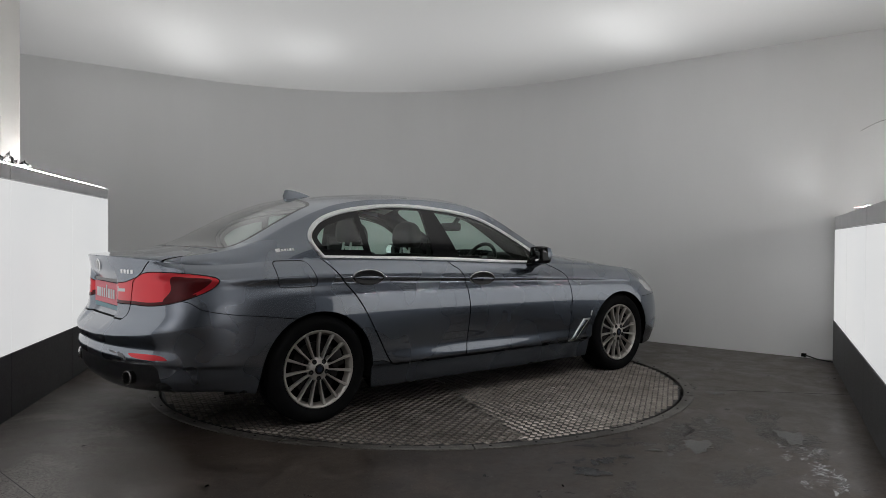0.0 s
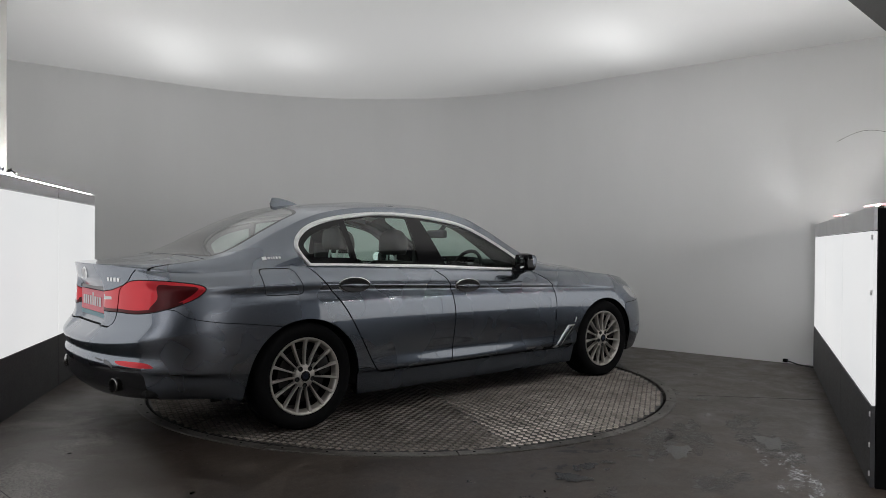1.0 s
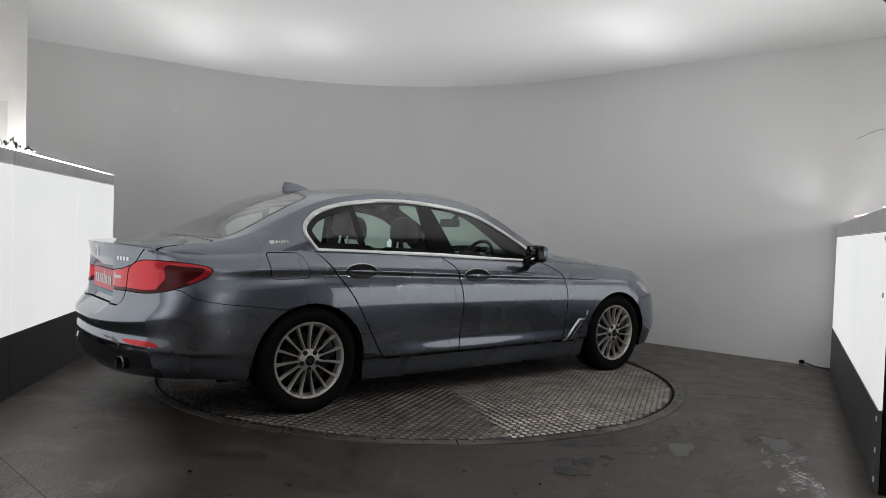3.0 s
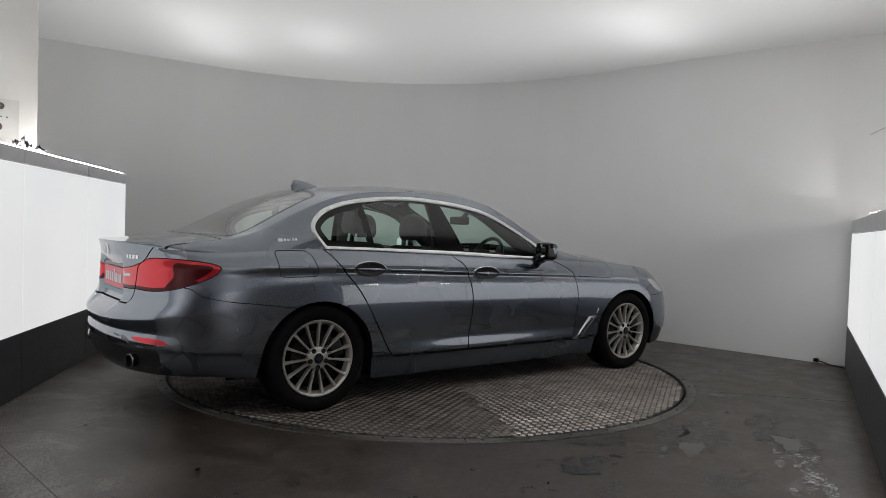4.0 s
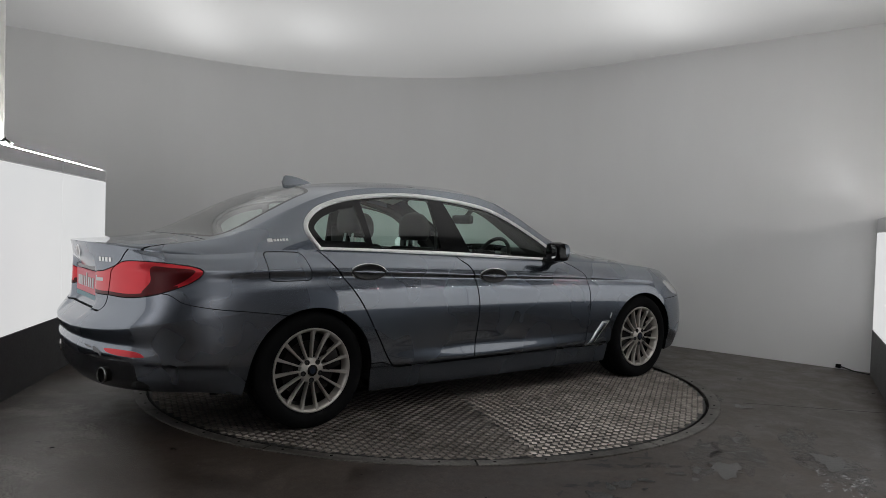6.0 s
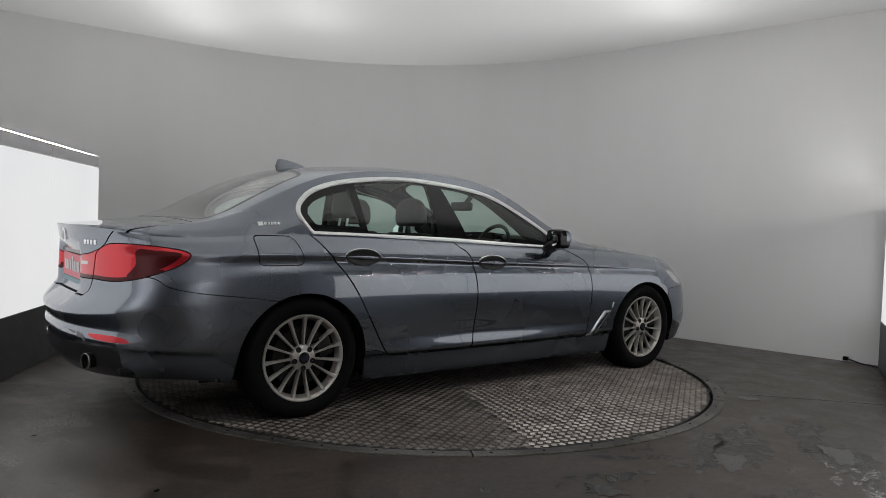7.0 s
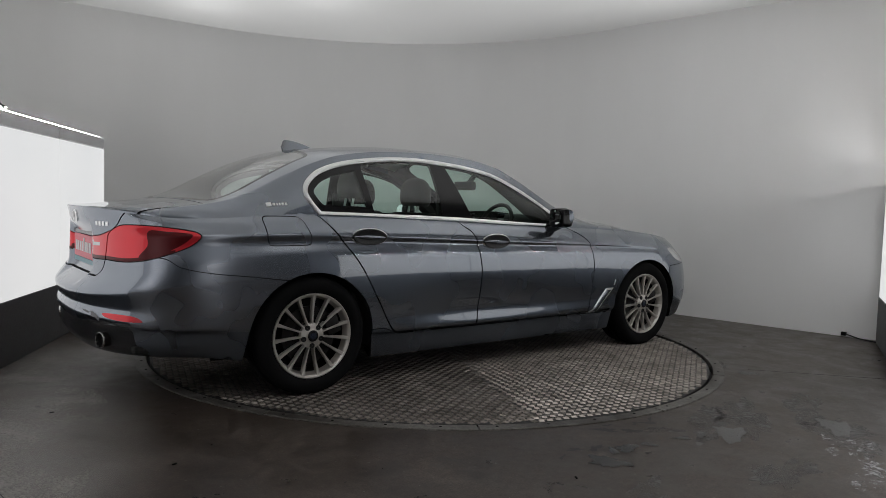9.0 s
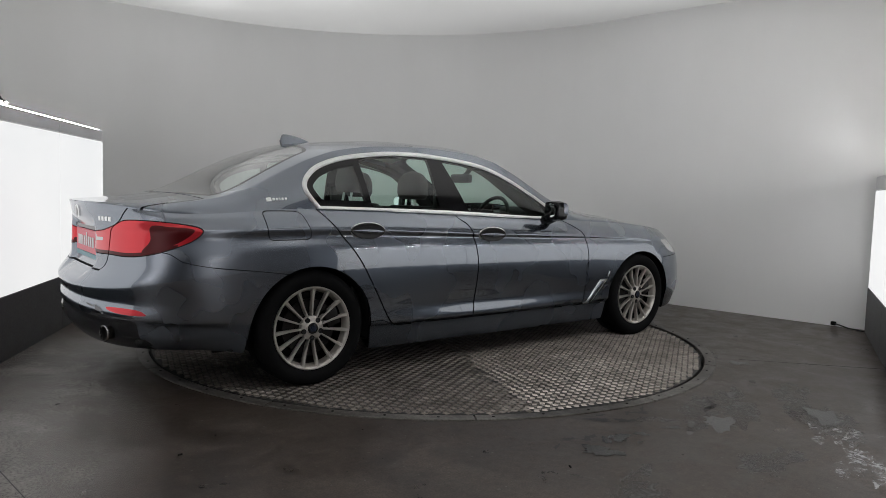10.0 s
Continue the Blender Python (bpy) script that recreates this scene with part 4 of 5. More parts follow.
def wheel_meshes():
    """Meshes of one wheel, its axle along y and its face looking along -y."""
    out = {}
    tyre = lathe([(0.230, 0.012), (0.2465, -0.001), (0.262, -0.013), (0.285, -0.021), (0.308, -0.018), (0.324, -0.006), (0.333, 0.010), (0.337, 0.030),
                  (0.3375, 0.072), (0.331, 0.074), (0.331, 0.081), (0.338, 0.083), (0.338, 0.118), (0.331, 0.120), (0.331, 0.128), (0.338, 0.130), (0.3375, 0.175), (0.333, 0.205), (0.318, 0.226), (0.28, 0.236), (0.246, 0.222), (0.230, 0.205)], 72, "Y")
    rim = lathe([(0.2430, 0.006), (0.2440, -0.002), (0.2415, -0.0065), (0.2365, -0.0065), (0.2300, -0.001), (0.2250, 0.004), (0.2225, 0.012)], 72, "Y")
    flange = lathe([(0.2228, 0.011), (0.2195, 0.024), (0.2150, 0.036), (0.2130, 0.046)], 72, "Y")
    # deeper part of the same rim, given dark steel for the shade inside
    barrel = lathe([(0.2130, 0.046), (0.209, 0.08), (0.206, 0.14), (0.222, 0.205), (0.246, 0.215)], 72, "Y")
    hub = lathe([(0.001, -0.004), (0.034, -0.004), (0.038, 0.000), (0.045, 0.002), (0.062, 0.003), (0.071, 0.009), (0.073, 0.03), (0.055, 0.06)], 40, "Y")
    disc = lathe([(0.165, 0.062), (0.165, 0.050), (0.095, 0.050), (0.085, 0.035), (0.001, 0.035)], 48, "Y")
    back = lathe([(0.205, 0.135), (0.001, 0.135)], 32, "Y")
    spoke = bmesh.new()
    rows = []
    for r, half, y, deep in ((0.046, 0.0058, 0.003, 0.030), (0.075, 0.0046, 0.006, 0.032), (0.110, 0.0052, 0.0080, 0.032), (0.150, 0.0064, 0.0075, 0.030), (0.190, 0.0082, 0.004, 0.028), (0.220, 0.0104, 0.000, 0.026), (0.236, 0.0122, -0.0040, 0.020)):
        rows.append([spoke.verts.new(p) for p in ((-half, y + deep, r), (-half * 1.02, y + 0.004, r), (-half * 0.72, y, r), (half * 0.72, y, r), (half * 1.02, y + 0.004, r), (half, y + deep, r))])
    for a, b in zip(rows, rows[1:]):
        for k in range(5):
            spoke.faces.new((a[k], a[k + 1], b[k + 1], b[k]))
    bmesh.ops.recalc_face_normals(spoke, faces=spoke.faces)
    bolt = lathe([(0.001, 0.0005), (0.0120, 0.0005), (0.0150, -0.0008), (0.0158, 0.006)], 16, "Y")
    cap = lathe([(0.001, -0.0062), (0.024, -0.0062), (0.030, -0.0055), (0.0325, -0.004)], 32, "Y")
    badge = bmesh.new()
    ring = [badge.verts.new((0.0195 * math.cos(2 * math.pi * k / 24), -0.0068, 0.0195 * math.sin(2 * math.pi * k / 24))) for k in range(24)]
    badge.faces.new(ring)
    caliper = boxed(-0.055, 0.055, 0.015, 0.09, 0.10, 0.19, bevel=0.015)
    for name, bm, smooth in (("tyre", tyre, 30), ("rim", rim, 40), ("flange", flange, 40), ("barrel", barrel, 40), ("hub", hub, 35), ("disc", disc, 30), ("back", back, 30), ("spoke", spoke, 45), ("bolt", bolt, 30), ("cap", cap, 40),
                             ("badge", badge, 30), ("caliper", caliper, 30)):
        me = bpy.data.meshes.new(name)
        bm.normal_update()
        for f in bm.faces:
            f.smooth = True
        for e in bm.edges:
            if len(e.link_faces) == 2 and e.calc_face_angle(0) > radians(smooth):
                e.smooth = False
        bm.to_mesh(me)
        bm.free()
        out[name] = me
    for name, mat in (("tyre", M_RUBBER), ("rim", M_ALLOY), ("flange", M_ALLOY), ("barrel", M_DISC), ("hub", M_ALLOY), ("disc", M_DISC), ("back", M_DARK), ("spoke", M_ALLOY), ("bolt", M_DARK), ("cap", M_GLOSSBLACK), ("badge", M_BLUE), ("caliper", M_DISC)):
        out[name].materials.append(mat)
    return out


WHEEL = wheel_meshes()


def build_wheel(hub_x, right, turned, steer=0.0):
    y = -0.902 if right else 0.902
    root = new("wheel", WHEEL["rim"])
    root.parent = car
    root["label"] = "silver fifteen spoke alloy wheel with black tyre"
    root.matrix_basis = pose(hub_x, y, HUB_Z, 0, 0, (0 if right else 180) + steer) @ pose(0, 0, 0, 0, turned, 0)

    def sub(name, mesh, m=None, label=""):
        ob = new(name, WHEEL[mesh])
        ob.parent = root
        if m is not None:
            ob.matrix_basis = m
        if label:
            ob["label"] = label
    sub("tyre", "tyre", None, "black rubber tyre")
    sub("hub", "hub")
    sub("rim_flange", "flange")
    sub("rim_barrel", "barrel", None, "dusty rim barrel, darkened for the shade inside the wheel")
    sub("brake_disc", "disc", None, "steel brake disc, darkened for the shade behind the spokes")
    sub("brake_backplate", "back", None, "black backplate")
    sub("brake_caliper", "caliper", pose(0, 0, 0, 0, 70 - turned, 0), "brake caliper, darkened for the shade behind the spokes")
    sub("hub_cap", "cap", pose(0, 0, 0, 0, -turned, 0), "black hub cap")
    sub("hub_badge", "badge", None, "plain dark blue badge disc")
    for k in range(15):
        sub("spoke", "spoke", pose(0, 0, 0, 0, k * 24, 0))
    # shallow black discs: the shade in the sunk bolt holes is their colour
    for k in range(5):
        sub("bolt_pocket", "bolt", pose(0, 0, 0, 0, k * 72 + 36, 0) @ pose(0, 0, 0.056))


build_wheel(HUBS[0], True, 2)
build_wheel(HUBS[1], True, 3)
build_wheel(HUBS[0], False, 10)
build_wheel(HUBS[1], False, 16)

# wheel housings and underside
for hub in HUBS:
    bm = bmesh.new()
    prev = None
    for i in range(33):
        a = math.pi * (i / 32 * 1.16 - 0.08)
        x, z = hub + 0.392 * math.cos(a), HUB_Z + 0.372 * math.sin(a)
        row = [bm.verts.new((x, y, z)) for y in (-0.885, -0.52)]
        if prev:
            bm.faces.new((prev[0], row[0], row[1], prev[1]))
        prev = row
    panel("wheel_housing", bm, M_DARK, "black wheel arch liner", depth=0)
    bm = boxed(hub - 0.45, hub + 0.45, -0.53, -0.51, 0.17, 0.74)
    panel("wheel_housing", bm, M_DARK, "black wheel arch liner", depth=0)
part("underbody", boxed(-1.85, 2.10, -0.50, 0.50, 0.200, 0.250, bevel=0.02), M_DARK, car, "black underbody tray")
part("boot_floor", boxed(-2.40, -1.86, -0.72, 0.72, 0.285, 0.33, bevel=0.02), M_DARK, car, "black boot floor")
part("floor_pan", boxed(-1.05, 1.05, -0.83, 0.83, 0.20, 0.26, bevel=0.02), M_DARK, car, "black floor pan")
part("axle", tube([(-1.4875, -0.7, 0.33), (-1.4875, 0.7, 0.33)], 0.04), M_DARK, car)
part("axle", tube([(1.4875, -0.7, 0.33), (1.4875, 0.7, 0.33)], 0.04), M_DARK, car)

# door handles: a shallow oval cup coloured dark for the shade of its hollow, a lens-shaped grip across it
for hx, hz in ((-1.133, 0.896), (-0.143, 0.860)):
    p, n = on_side(hx, hz)
    m = facing(p, n, (1, 0, -0.03))
    cup, rows = bmesh.new(), []
    for r, up in ((1.0, 0.003), (0.965, 0.0075), (0.93, 0.0080), (0.80, 0.0062), (0.60, 0.0048), (0.35, 0.0040), (0.02, 0.0038)):
        rows.append([cup.verts.new((0.117 * r * math.cos(2 * math.pi * k / 40), 0.0485 * r * math.sin(2 * math.pi * k / 40), up)) for k in range(40)])
    for a, b in zip(rows, rows[1:]):
        for k in range(40):
            cup.faces.new((a[k], a[(k + 1) % 40], b[(k + 1) % 40], b[k]))
    handle = placed("door_handle", cup, M_VALANCE, m, "shallow oval door handle cup, dark for the shade of its hollow", pair=True)
    placed("handle_rim", dome(0.122, 0.053, 0.0035, 4, 40, 9.0, 0.004), M_CHROME, m, "thin bright rim round the handle cup", pair=True, parent=handle)
    grip = bmesh.new()
    rows = []
    for i in range(17):
        t = i / 16 * 2 - 1
        half, out = 0.0125 * (1 - abs(t) ** 2.4) + 0.0010, 0.022 * (1 - abs(t) ** 2.2) + 0.006
        rows.append([grip.verts.new((t * 0.113, half * math.cos(a), out * (0.42 + 0.58 * max(math.sin(a), -0.4)))) for a in (2 * math.pi * k / 12 for k in range(12))])
    for a, b in zip(rows, rows[1:]):
        for k in range(12):
            grip.faces.new((a[k], a[(k + 1) % 12], b[(k + 1) % 12], b[k]))
    bmesh.ops.recalc_face_normals(grip, faces=grip.faces)
    placed("grip", grip, M_PAINT, m, "metallic handle grip", pair=True, parent=handle)

# door mirrors
bm = bmesh.new()
box(bm, 0.345, 0.455, -1.050, -0.905, 0.952, 1.098, 0.042)
for v in bm.verts:
    k = (v.co.x - 0.335) / 0.19
    v.co.z = 1.032 + (v.co.z - 1.032) * (1 - 0.30 * max(k, 0) ** 2)
    v.co.x += 0.035 * (v.co.y + 0.905) / 0.18 * -0.6
mirror = placed("door_mirror", bm, M_GLOSSBLACK, Matrix(), "black door mirror housing", pair=True)
bm = boxed(0.405, 0.470, -1.056, -0.915, 0.985, 1.092, bevel=0.032)
for v in bm.verts:
    k = (v.co.x - 0.405) / 0.065
    v.co.z = 1.035 + (v.co.z - 1.035) * (1 - 0.45 * max(k, 0) ** 2)
placed("mirror_cap", bm, M_PAINT, Matrix(), "metallic mirror cap", pair=True, parent=mirror)
placed("mirror_glass", dome(0.058, 0.050, 0.0005, 3, 24, 9.0), M_MIRROR, facing(Vector((0.352, -0.982, 1.030)), Vector((-0.97, 0.22, -0.02)), (0, -1, 0)), "mirror glass", pair=True, parent=mirror)
placed("mirror_foot", tube([(0.43, -0.80, 0.935), (0.44, -0.88, 0.955), (0.445, -0.94, 0.985)], [0.042, 0.032, 0.036], 12), M_GLOSSBLACK, Matrix(), "black mirror foot", pair=True, parent=mirror)

# roof fin
bm = bmesh.new()
rows = []
FIN_TOP = ([-1.286, -1.276, -1.262, -1.235, -1.18, -1.11, -1.045], [1.456, 1.492, 1.501, 1.500, 1.492, 1.474, 1.450])
for i in range(19):
    t = i / 18
    x = -1.290 + 0.245 * t ** 1.3
    base = float(spline(*CROWN, x)) - 0.012
    top = max(float(spline(*FIN_TOP, x)), base + 0.004)
    half = 0.040 * (1 - 0.5 * abs(2 * t - 0.8) ** 2) * (1 - 0.6 * max(0, t - 0.8) / 0.2)
    rows.append([bm.verts.new((x + 0.022 * (1 - h) * max(0, 1 - 4 * t), s * half * (1 - 0.93 * h ** 0.55), base + (top - base) * h)) for s, h in ((-1, 0), (-1, 0.3), (-1, 0.7), (-1, 1), (1, 1), (1, 0.7), (1, 0.3), (1, 0))])
for a, b in zip(rows, rows[1:]):
    for k in range(7):
        bm.faces.new((a[k], a[k + 1], b[k + 1], b[k]))
bm.faces.new(rows[0])
bm.faces.new(rows[-1][::-1])
bmesh.ops.recalc_face_normals(bm, faces=bm.faces)
part("roof_fin", bm, M_PAINT, car, "metallic shark fin aerial", smooth=40)

# exhaust tail pipes
for s in (-1, 1):
    seat = pose(-2.476, 0.535 * s, 0.351, 0, 0, -90 - 24 * s) @ Matrix.Diagonal((0.66, 1, 0.80, 1))
    bm = lathe([(0.0505, -0.052), (0.0500, 0.08)], 32, "Y")
    bmesh.ops.transform(bm, matrix=seat, verts=bm.verts)
    pipe = part("tail_pipe", bm, M_DISC, car, "oval tail pipe with a chrome rim", smooth=40)
    bm = lathe([(0.0462, -0.050), (0.0468, -0.057), (0.0485, -0.061), (0.0510, -0.059), (0.0520, -0.053), (0.0505, -0.048)], 32, "Y")
    bmesh.ops.transform(bm, matrix=seat, verts=bm.verts)
    part("pipe_rim", bm, M_PIPE, pipe, "chrome rim of the tail pipe", smooth=40)
    bm = lathe([(0.0462, -0.0500), (0.0440, -0.030), (0.001, -0.026)], 24, "Y")
    bmesh.ops.transform(bm, matrix=seat, verts=bm.verts)
    part("pipe_bore", bm, M_DARK, pipe, "shallow black bore")

# number plate with an illegible dealer's mark as bars, badge bars on lid, wing and pillar
q, n = on_tail(0.0, 0.78)
plate = part("number_plate", boxed(q.x - 0.010, q.x - 0.002, -0.262, 0.262, 0.735, 0.868, bevel=0.003), M_PLATE, car, "red show plate with white bars")
part("plate_foot", boxed(q.x - 0.009, q.x - 0.003, -0.262, 0.262, 0.706, 0.733, bevel=0.002), M_TEAL, plate, "teal foot of the show plate")
for k, (w, h) in enumerate(((0.040, 0.058), (0.042, 0.058), (0.028, 0.058), (0.034, 0.058), (0.028, 0.080), (0.042, 0.058), (0.028, 0.058), (0.042, 0.058))):
    y = 0.185 - k * 0.0525
    part("plate_bar", boxed(q.x - 0.0125, q.x - 0.010, y - w / 2, y + w / 2, 0.770, 0.770 + h, bevel=0.001), M_WHITE, plate, "white bar")
for z, y0, y1 in ((0.885, -0.30, 0.30),):
    p, n = on_tail(0.0, z)
    part("lid_recess", boxed(p.x - 0.004, p.x + 0.02, y0, y1, z - 0.012, z + 0.010, bevel=0.004), M_GLOSSBLACK, car, "black lid release recess")
p, n = on_tail(0.0, 0.975)
n = Vector((-0.99, 0, -0.12)).normalized()
p = p + n * 0.004
badge = placed("boot_badge", dome(0.040, 0.040, 0.006, 4, 32, 5.0, 0.003), M_CHROME, facing(p, n, (0, 1, 0)), "round badge, a chrome ring and a plain disc")
placed("boot_badge_disc", dome(0.031, 0.031, 0.003, 3, 28, 6.0), M_BAND, facing(p + n * 0.0055, n, (0, 1, 0)), "plain grey disc", parent=badge)
for k in range(4):
    p, n = on_tail(-0.372 - k * 0.033, 0.948)
    bm = boxed(-0.011, 0.011, -0.012, 0.012, -0.002, 0.003, bevel=0.002)
    placed("badge_bar", bm, M_CHROME, facing(p, n, (0, -1, 0)), "small chrome bar of the model badge")
for k, (dx, w) in enumerate(((0.0, 0.030), (0.036, 0.016), (0.058, 0.010), (0.074, 0.010), (0.090, 0.014), (0.110, 0.014))):
    p, n = on_side(-1.728 + dx + w / 2, 1.072 + dx * 0.05, ROOF_TREE)
    h = 0.012 if k == 0 else 0.008
    placed("pillar_badge_bar", boxed(-w / 2, w / 2, -h, h, -0.002, 0.003, bevel=0.0015), M_CHROME, facing(p, n, (1, 0, 0.08)), "small chrome bar of the pillar badge", pair=True)
p, n = on_side(1.085, 0.531)
placed("wing_mark", boxed(-0.006, 0.006, -0.022, 0.022, -0.001, 0.003, bevel=0.002), M_CHROME, facing(p, n, (1, 0, 0)) @ pose(0, 0, 0, 0, 0, -18), "small chrome mark on the wing", pair=True)

# vent blade behind the front wheel: a chrome frame round a dark slot
vents = None
VENT = ((0.862, 0.310), (1.031, 0.490), 0.031, 0.042)
for inset, mat, lift_by, name, label in ((1.0, M_CHROME, 0.005, "wing_vent", "slanted chrome wing vent"), (0.60, M_PAINT, 0.009, "vent_blade", "metallic vent blade")):
    bm = bmesh.new()
    (x0, z0), (x1, z1), h0, h1 = VENT
    rows = []
    for i in range(11):
        t = 0.5 + (i / 10 - 0.5) * (1 if inset == 1.0 else 0.86)
        x, z, h = x0 + (x1 - x0) * t, z0 + (z1 - z0) * t, (h0 + (h1 - h0) * t) * inset
        row = []
        for k, up in ((-1, -0.006), (-1, lift_by - 0.002), (-0.86, lift_by), (0, lift_by), (0.86, lift_by), (1, lift_by - 0.002), (1, -0.006)):
            p, n = on_side(x + h * k, z)
            row.append(bm.verts.new(p + n * up))
        rows.append(row)
    for p, q in zip(rows, rows[1:]):
        for k in range(6):
            bm.faces.new((p[k], p[k + 1], q[k + 1], q[k]))
    for row in (rows[0], rows[-1]):
        bm.faces.new(row)
    bmesh.ops.recalc_face_normals(bm, faces=bm.faces)
    vents = placed(name, bm, mat, Matrix(), label, pair=True, parent=vents)
# parking sensors in the bumper, ribs of light in the tail lamps
for y, z in ((-0.727, 0.448), (-0.34, 0.50), (0.34, 0.50), (0.727, 0.448)):
    p, n = on_tail(y, z)
    placed("parking_sensor", dome(0.013, 0.013, 0.0008, 3, 16, 6.0, 0.001), M_PAINT, facing(p, n, (0, 1, 0)), "round parking sensor")

# chipped lacquer on the bumper's corner
M_CHIP = plain("bare_bumper_plastic", (0.27, 0.27, 0.28), 0.45, vary=0.3, scale=60)
rnd = random.Random(8)
for cy, cz, ry, rz, tilt in ((-0.42, 0.487, 0.050, 0.006, 0.10), (-0.50, 0.476, 0.040, 0.013, 0.25), (-0.27, 0.555, 0.020, 0.006, 0.15), (-0.535, 0.457, 0.012, 0.008, 0.0)):
    bm = bmesh.new()
    ring = []
    for k in range(28):
        a = 2 * math.pi * k / 28
        r = rnd.uniform(0.62, 1.15)
        y, z = cy + ry * r * math.cos(a), cz + rz * r * math.sin(a) + tilt * (cy - (cy + ry * r * math.cos(a)))  * -1
        p, n = on_tail(y, z)
        ring.append(bm.verts.new(p + n * 0.0012))
    p, n = on_tail(cy, cz)
    mid = bm.verts.new(p + n * 0.0012)
    for k in range(28):
        bm.faces.new((ring[k], ring[(k + 1) % 28], mid))
    bmesh.ops.recalc_face_normals(bm, faces=bm.faces)
    part("paint_chip", bm, M_CHIP, car, "pale patch of chipped lacquer", 60)

# ---- inside the car ----
def cushion(x0, x1, y0, y1, z0, z1, r, lean=0.0):
    """A padded block, leaning backwards by lean metres at its top."""
    bm = bmesh.new()
    box(bm, x0, x1, y0, y1, z0, z1, r, segments=5)
    for v in bm.verts:
        k = (v.co.z - z0) / (z1 - z0)
        v.co.x -= lean * k
        v.co.y = (y0 + y1) / 2 + (v.co.y - (y0 + y1) / 2) * (1 - 0.10 * k * k)
    return bm


def padded(x, y, z, rx, ry, high):
    """A headrest: flat below, domed above, its foot drawn in a little."""
    bm = bmesh.new()
    rows = []
    for i in range(15):
        t = i / 14
        k = (1 - max(0.0, (t - 0.30) / 0.70) ** 2.6) ** 0.5 * (0.80 + 0.20 * min(1.0, t / 0.22) ** 0.6)
        rows.append([bm.verts.new((x + rx * max(k, 0.05) ** 0.7 * math.copysign(abs(math.cos(a)) ** 0.7, math.cos(a)), y + ry * max(k, 0.03) * math.copysign(abs(math.sin(a)) ** 0.7, math.sin(a)), z + high * t))
                     for a in (2 * math.pi * n / 32 for n in range(32))])
    for a, b in zip(rows, rows[1:]):
        for n in range(32):
            bm.faces.new((a[n], a[(n + 1) % 32], b[(n + 1) % 32], b[n]))
    bm.faces.new(rows[0][::-1])
    bm.faces.new(rows[-1])
    return bm


for y in (-0.37, 0.37):
    part("seat_cushion", cushion(-0.30, 0.24, y - 0.25, y + 0.25, 0.32, 0.52, 0.06), M_LEATHER, car, "black leather front seat cushion", 60)
    part("seat_back", cushion(-0.36, -0.18, y - 0.245, y + 0.245, 0.42, 1.035, 0.06, 0.17), M_LEATHER, car, "black leather front seat back", 60)
    rest = part("headrest", padded(-0.435, y, 1.080, 0.068, 0.145, 0.200), M_LEATHER, car, "padded black front headrest", 60)
    for s in (-0.055, 0.055):
        part("headrest_post", tube([(-0.46, y + s, 0.99), (-0.445, y + s, 1.10)], 0.008), M_CHROME, rest, "chrome headrest post")
part("rear_bench", cushion(-1.20, -0.62, -0.68, 0.68, 0.32, 0.55, 0.07), M_LEATHER, car, "black leather rear bench", 60)
part("rear_backrest", cushion(-1.06, -0.86, -0.66, 0.66, 0.45, 1.05, 0.07, 0.18), M_LEATHER, car, "black leather rear backrest", 60)
for y in (-0.37, 0.37):
    rest = part("headrest", padded(-0.955, y, 1.120, 0.062, 0.128, 0.185), M_LEATHER, car, "padded black rear headrest", 60)
    for s in (-0.05, 0.05):
        part("headrest_post", tube([(-0.985, y + s, 1.0), (-0.96, y + s, 1.14)], 0.008), M_CHROME, rest, "chrome headrest post")
part("parcel_shelf", boxed(-1.98, -1.05, -0.64, 0.64, 0.985, 1.02, bevel=0.01), M_PLASTIC, car, "black parcel shelf")
bm = boxed(0.52, 1.05, -0.74, 0.74, 0.60, 0.985, bevel=0.07)
part("dashboard", bm, M_PLASTIC, car, "black dashboard", 60)
part("instrument_hood", boxed(0.56, 0.74, -0.56, -0.18, 0.95, 1.035, bevel=0.035), M_PLASTIC, car, "black instrument hood", 60)
part("centre_screen", boxed(0.535, 0.55, -0.14, 0.14, 0.945, 1.05, bevel=0.005), M_GLOSSBLACK, car, "flat black centre screen")
bm = bmesh.new()
n_big, n_small = 36, 10
grid = []
for i in range(n_big):
    a = 2 * math.pi * i / n_big
    grid.append([bm.verts.new(((0.175 + 0.015 * math.cos(b)) * math.cos(a), (0.175 + 0.015 * math.cos(b)) * math.sin(a), 0.015 * math.sin(b))) for b in (2 * math.pi * k / n_small for k in range(n_small))])
for i in range(n_big):
    for k in range(n_small):
        bm.faces.new((grid[i][k], grid[(i + 1) % n_big][k], grid[(i + 1) % n_big][(k + 1) % n_small], grid[i][(k + 1) % n_small]))
wheel_at = pose(0.315, -0.37, 0.945, 0, -66, 0)
steer = placed("steering_wheel", bm, M_LEATHER, wheel_at, "black leather steering wheel")
bm = bmesh.new()
box(bm, -0.05, 0.05, -0.055, 0.055, -0.03, 0.006, 0.015)
box(bm, -0.02, 0.02, -0.17, 0.17, -0.012, 0.0, 0.004)
box(bm, -0.17, 0.0, -0.02, 0.02, -0.012, 0.0, 0.004)
bmesh.ops.transform(bm, matrix=wheel_at, verts=bm.verts)
part("steering_boss", bm, M_PLASTIC, steer, "black steering wheel boss and spokes", 40)
part("rear_view_mirror", boxed(0.285, 0.33, -0.12, 0.12, 1.215, 1.285, bevel=0.018), M_PLASTIC, car, "black inside mirror", 60)
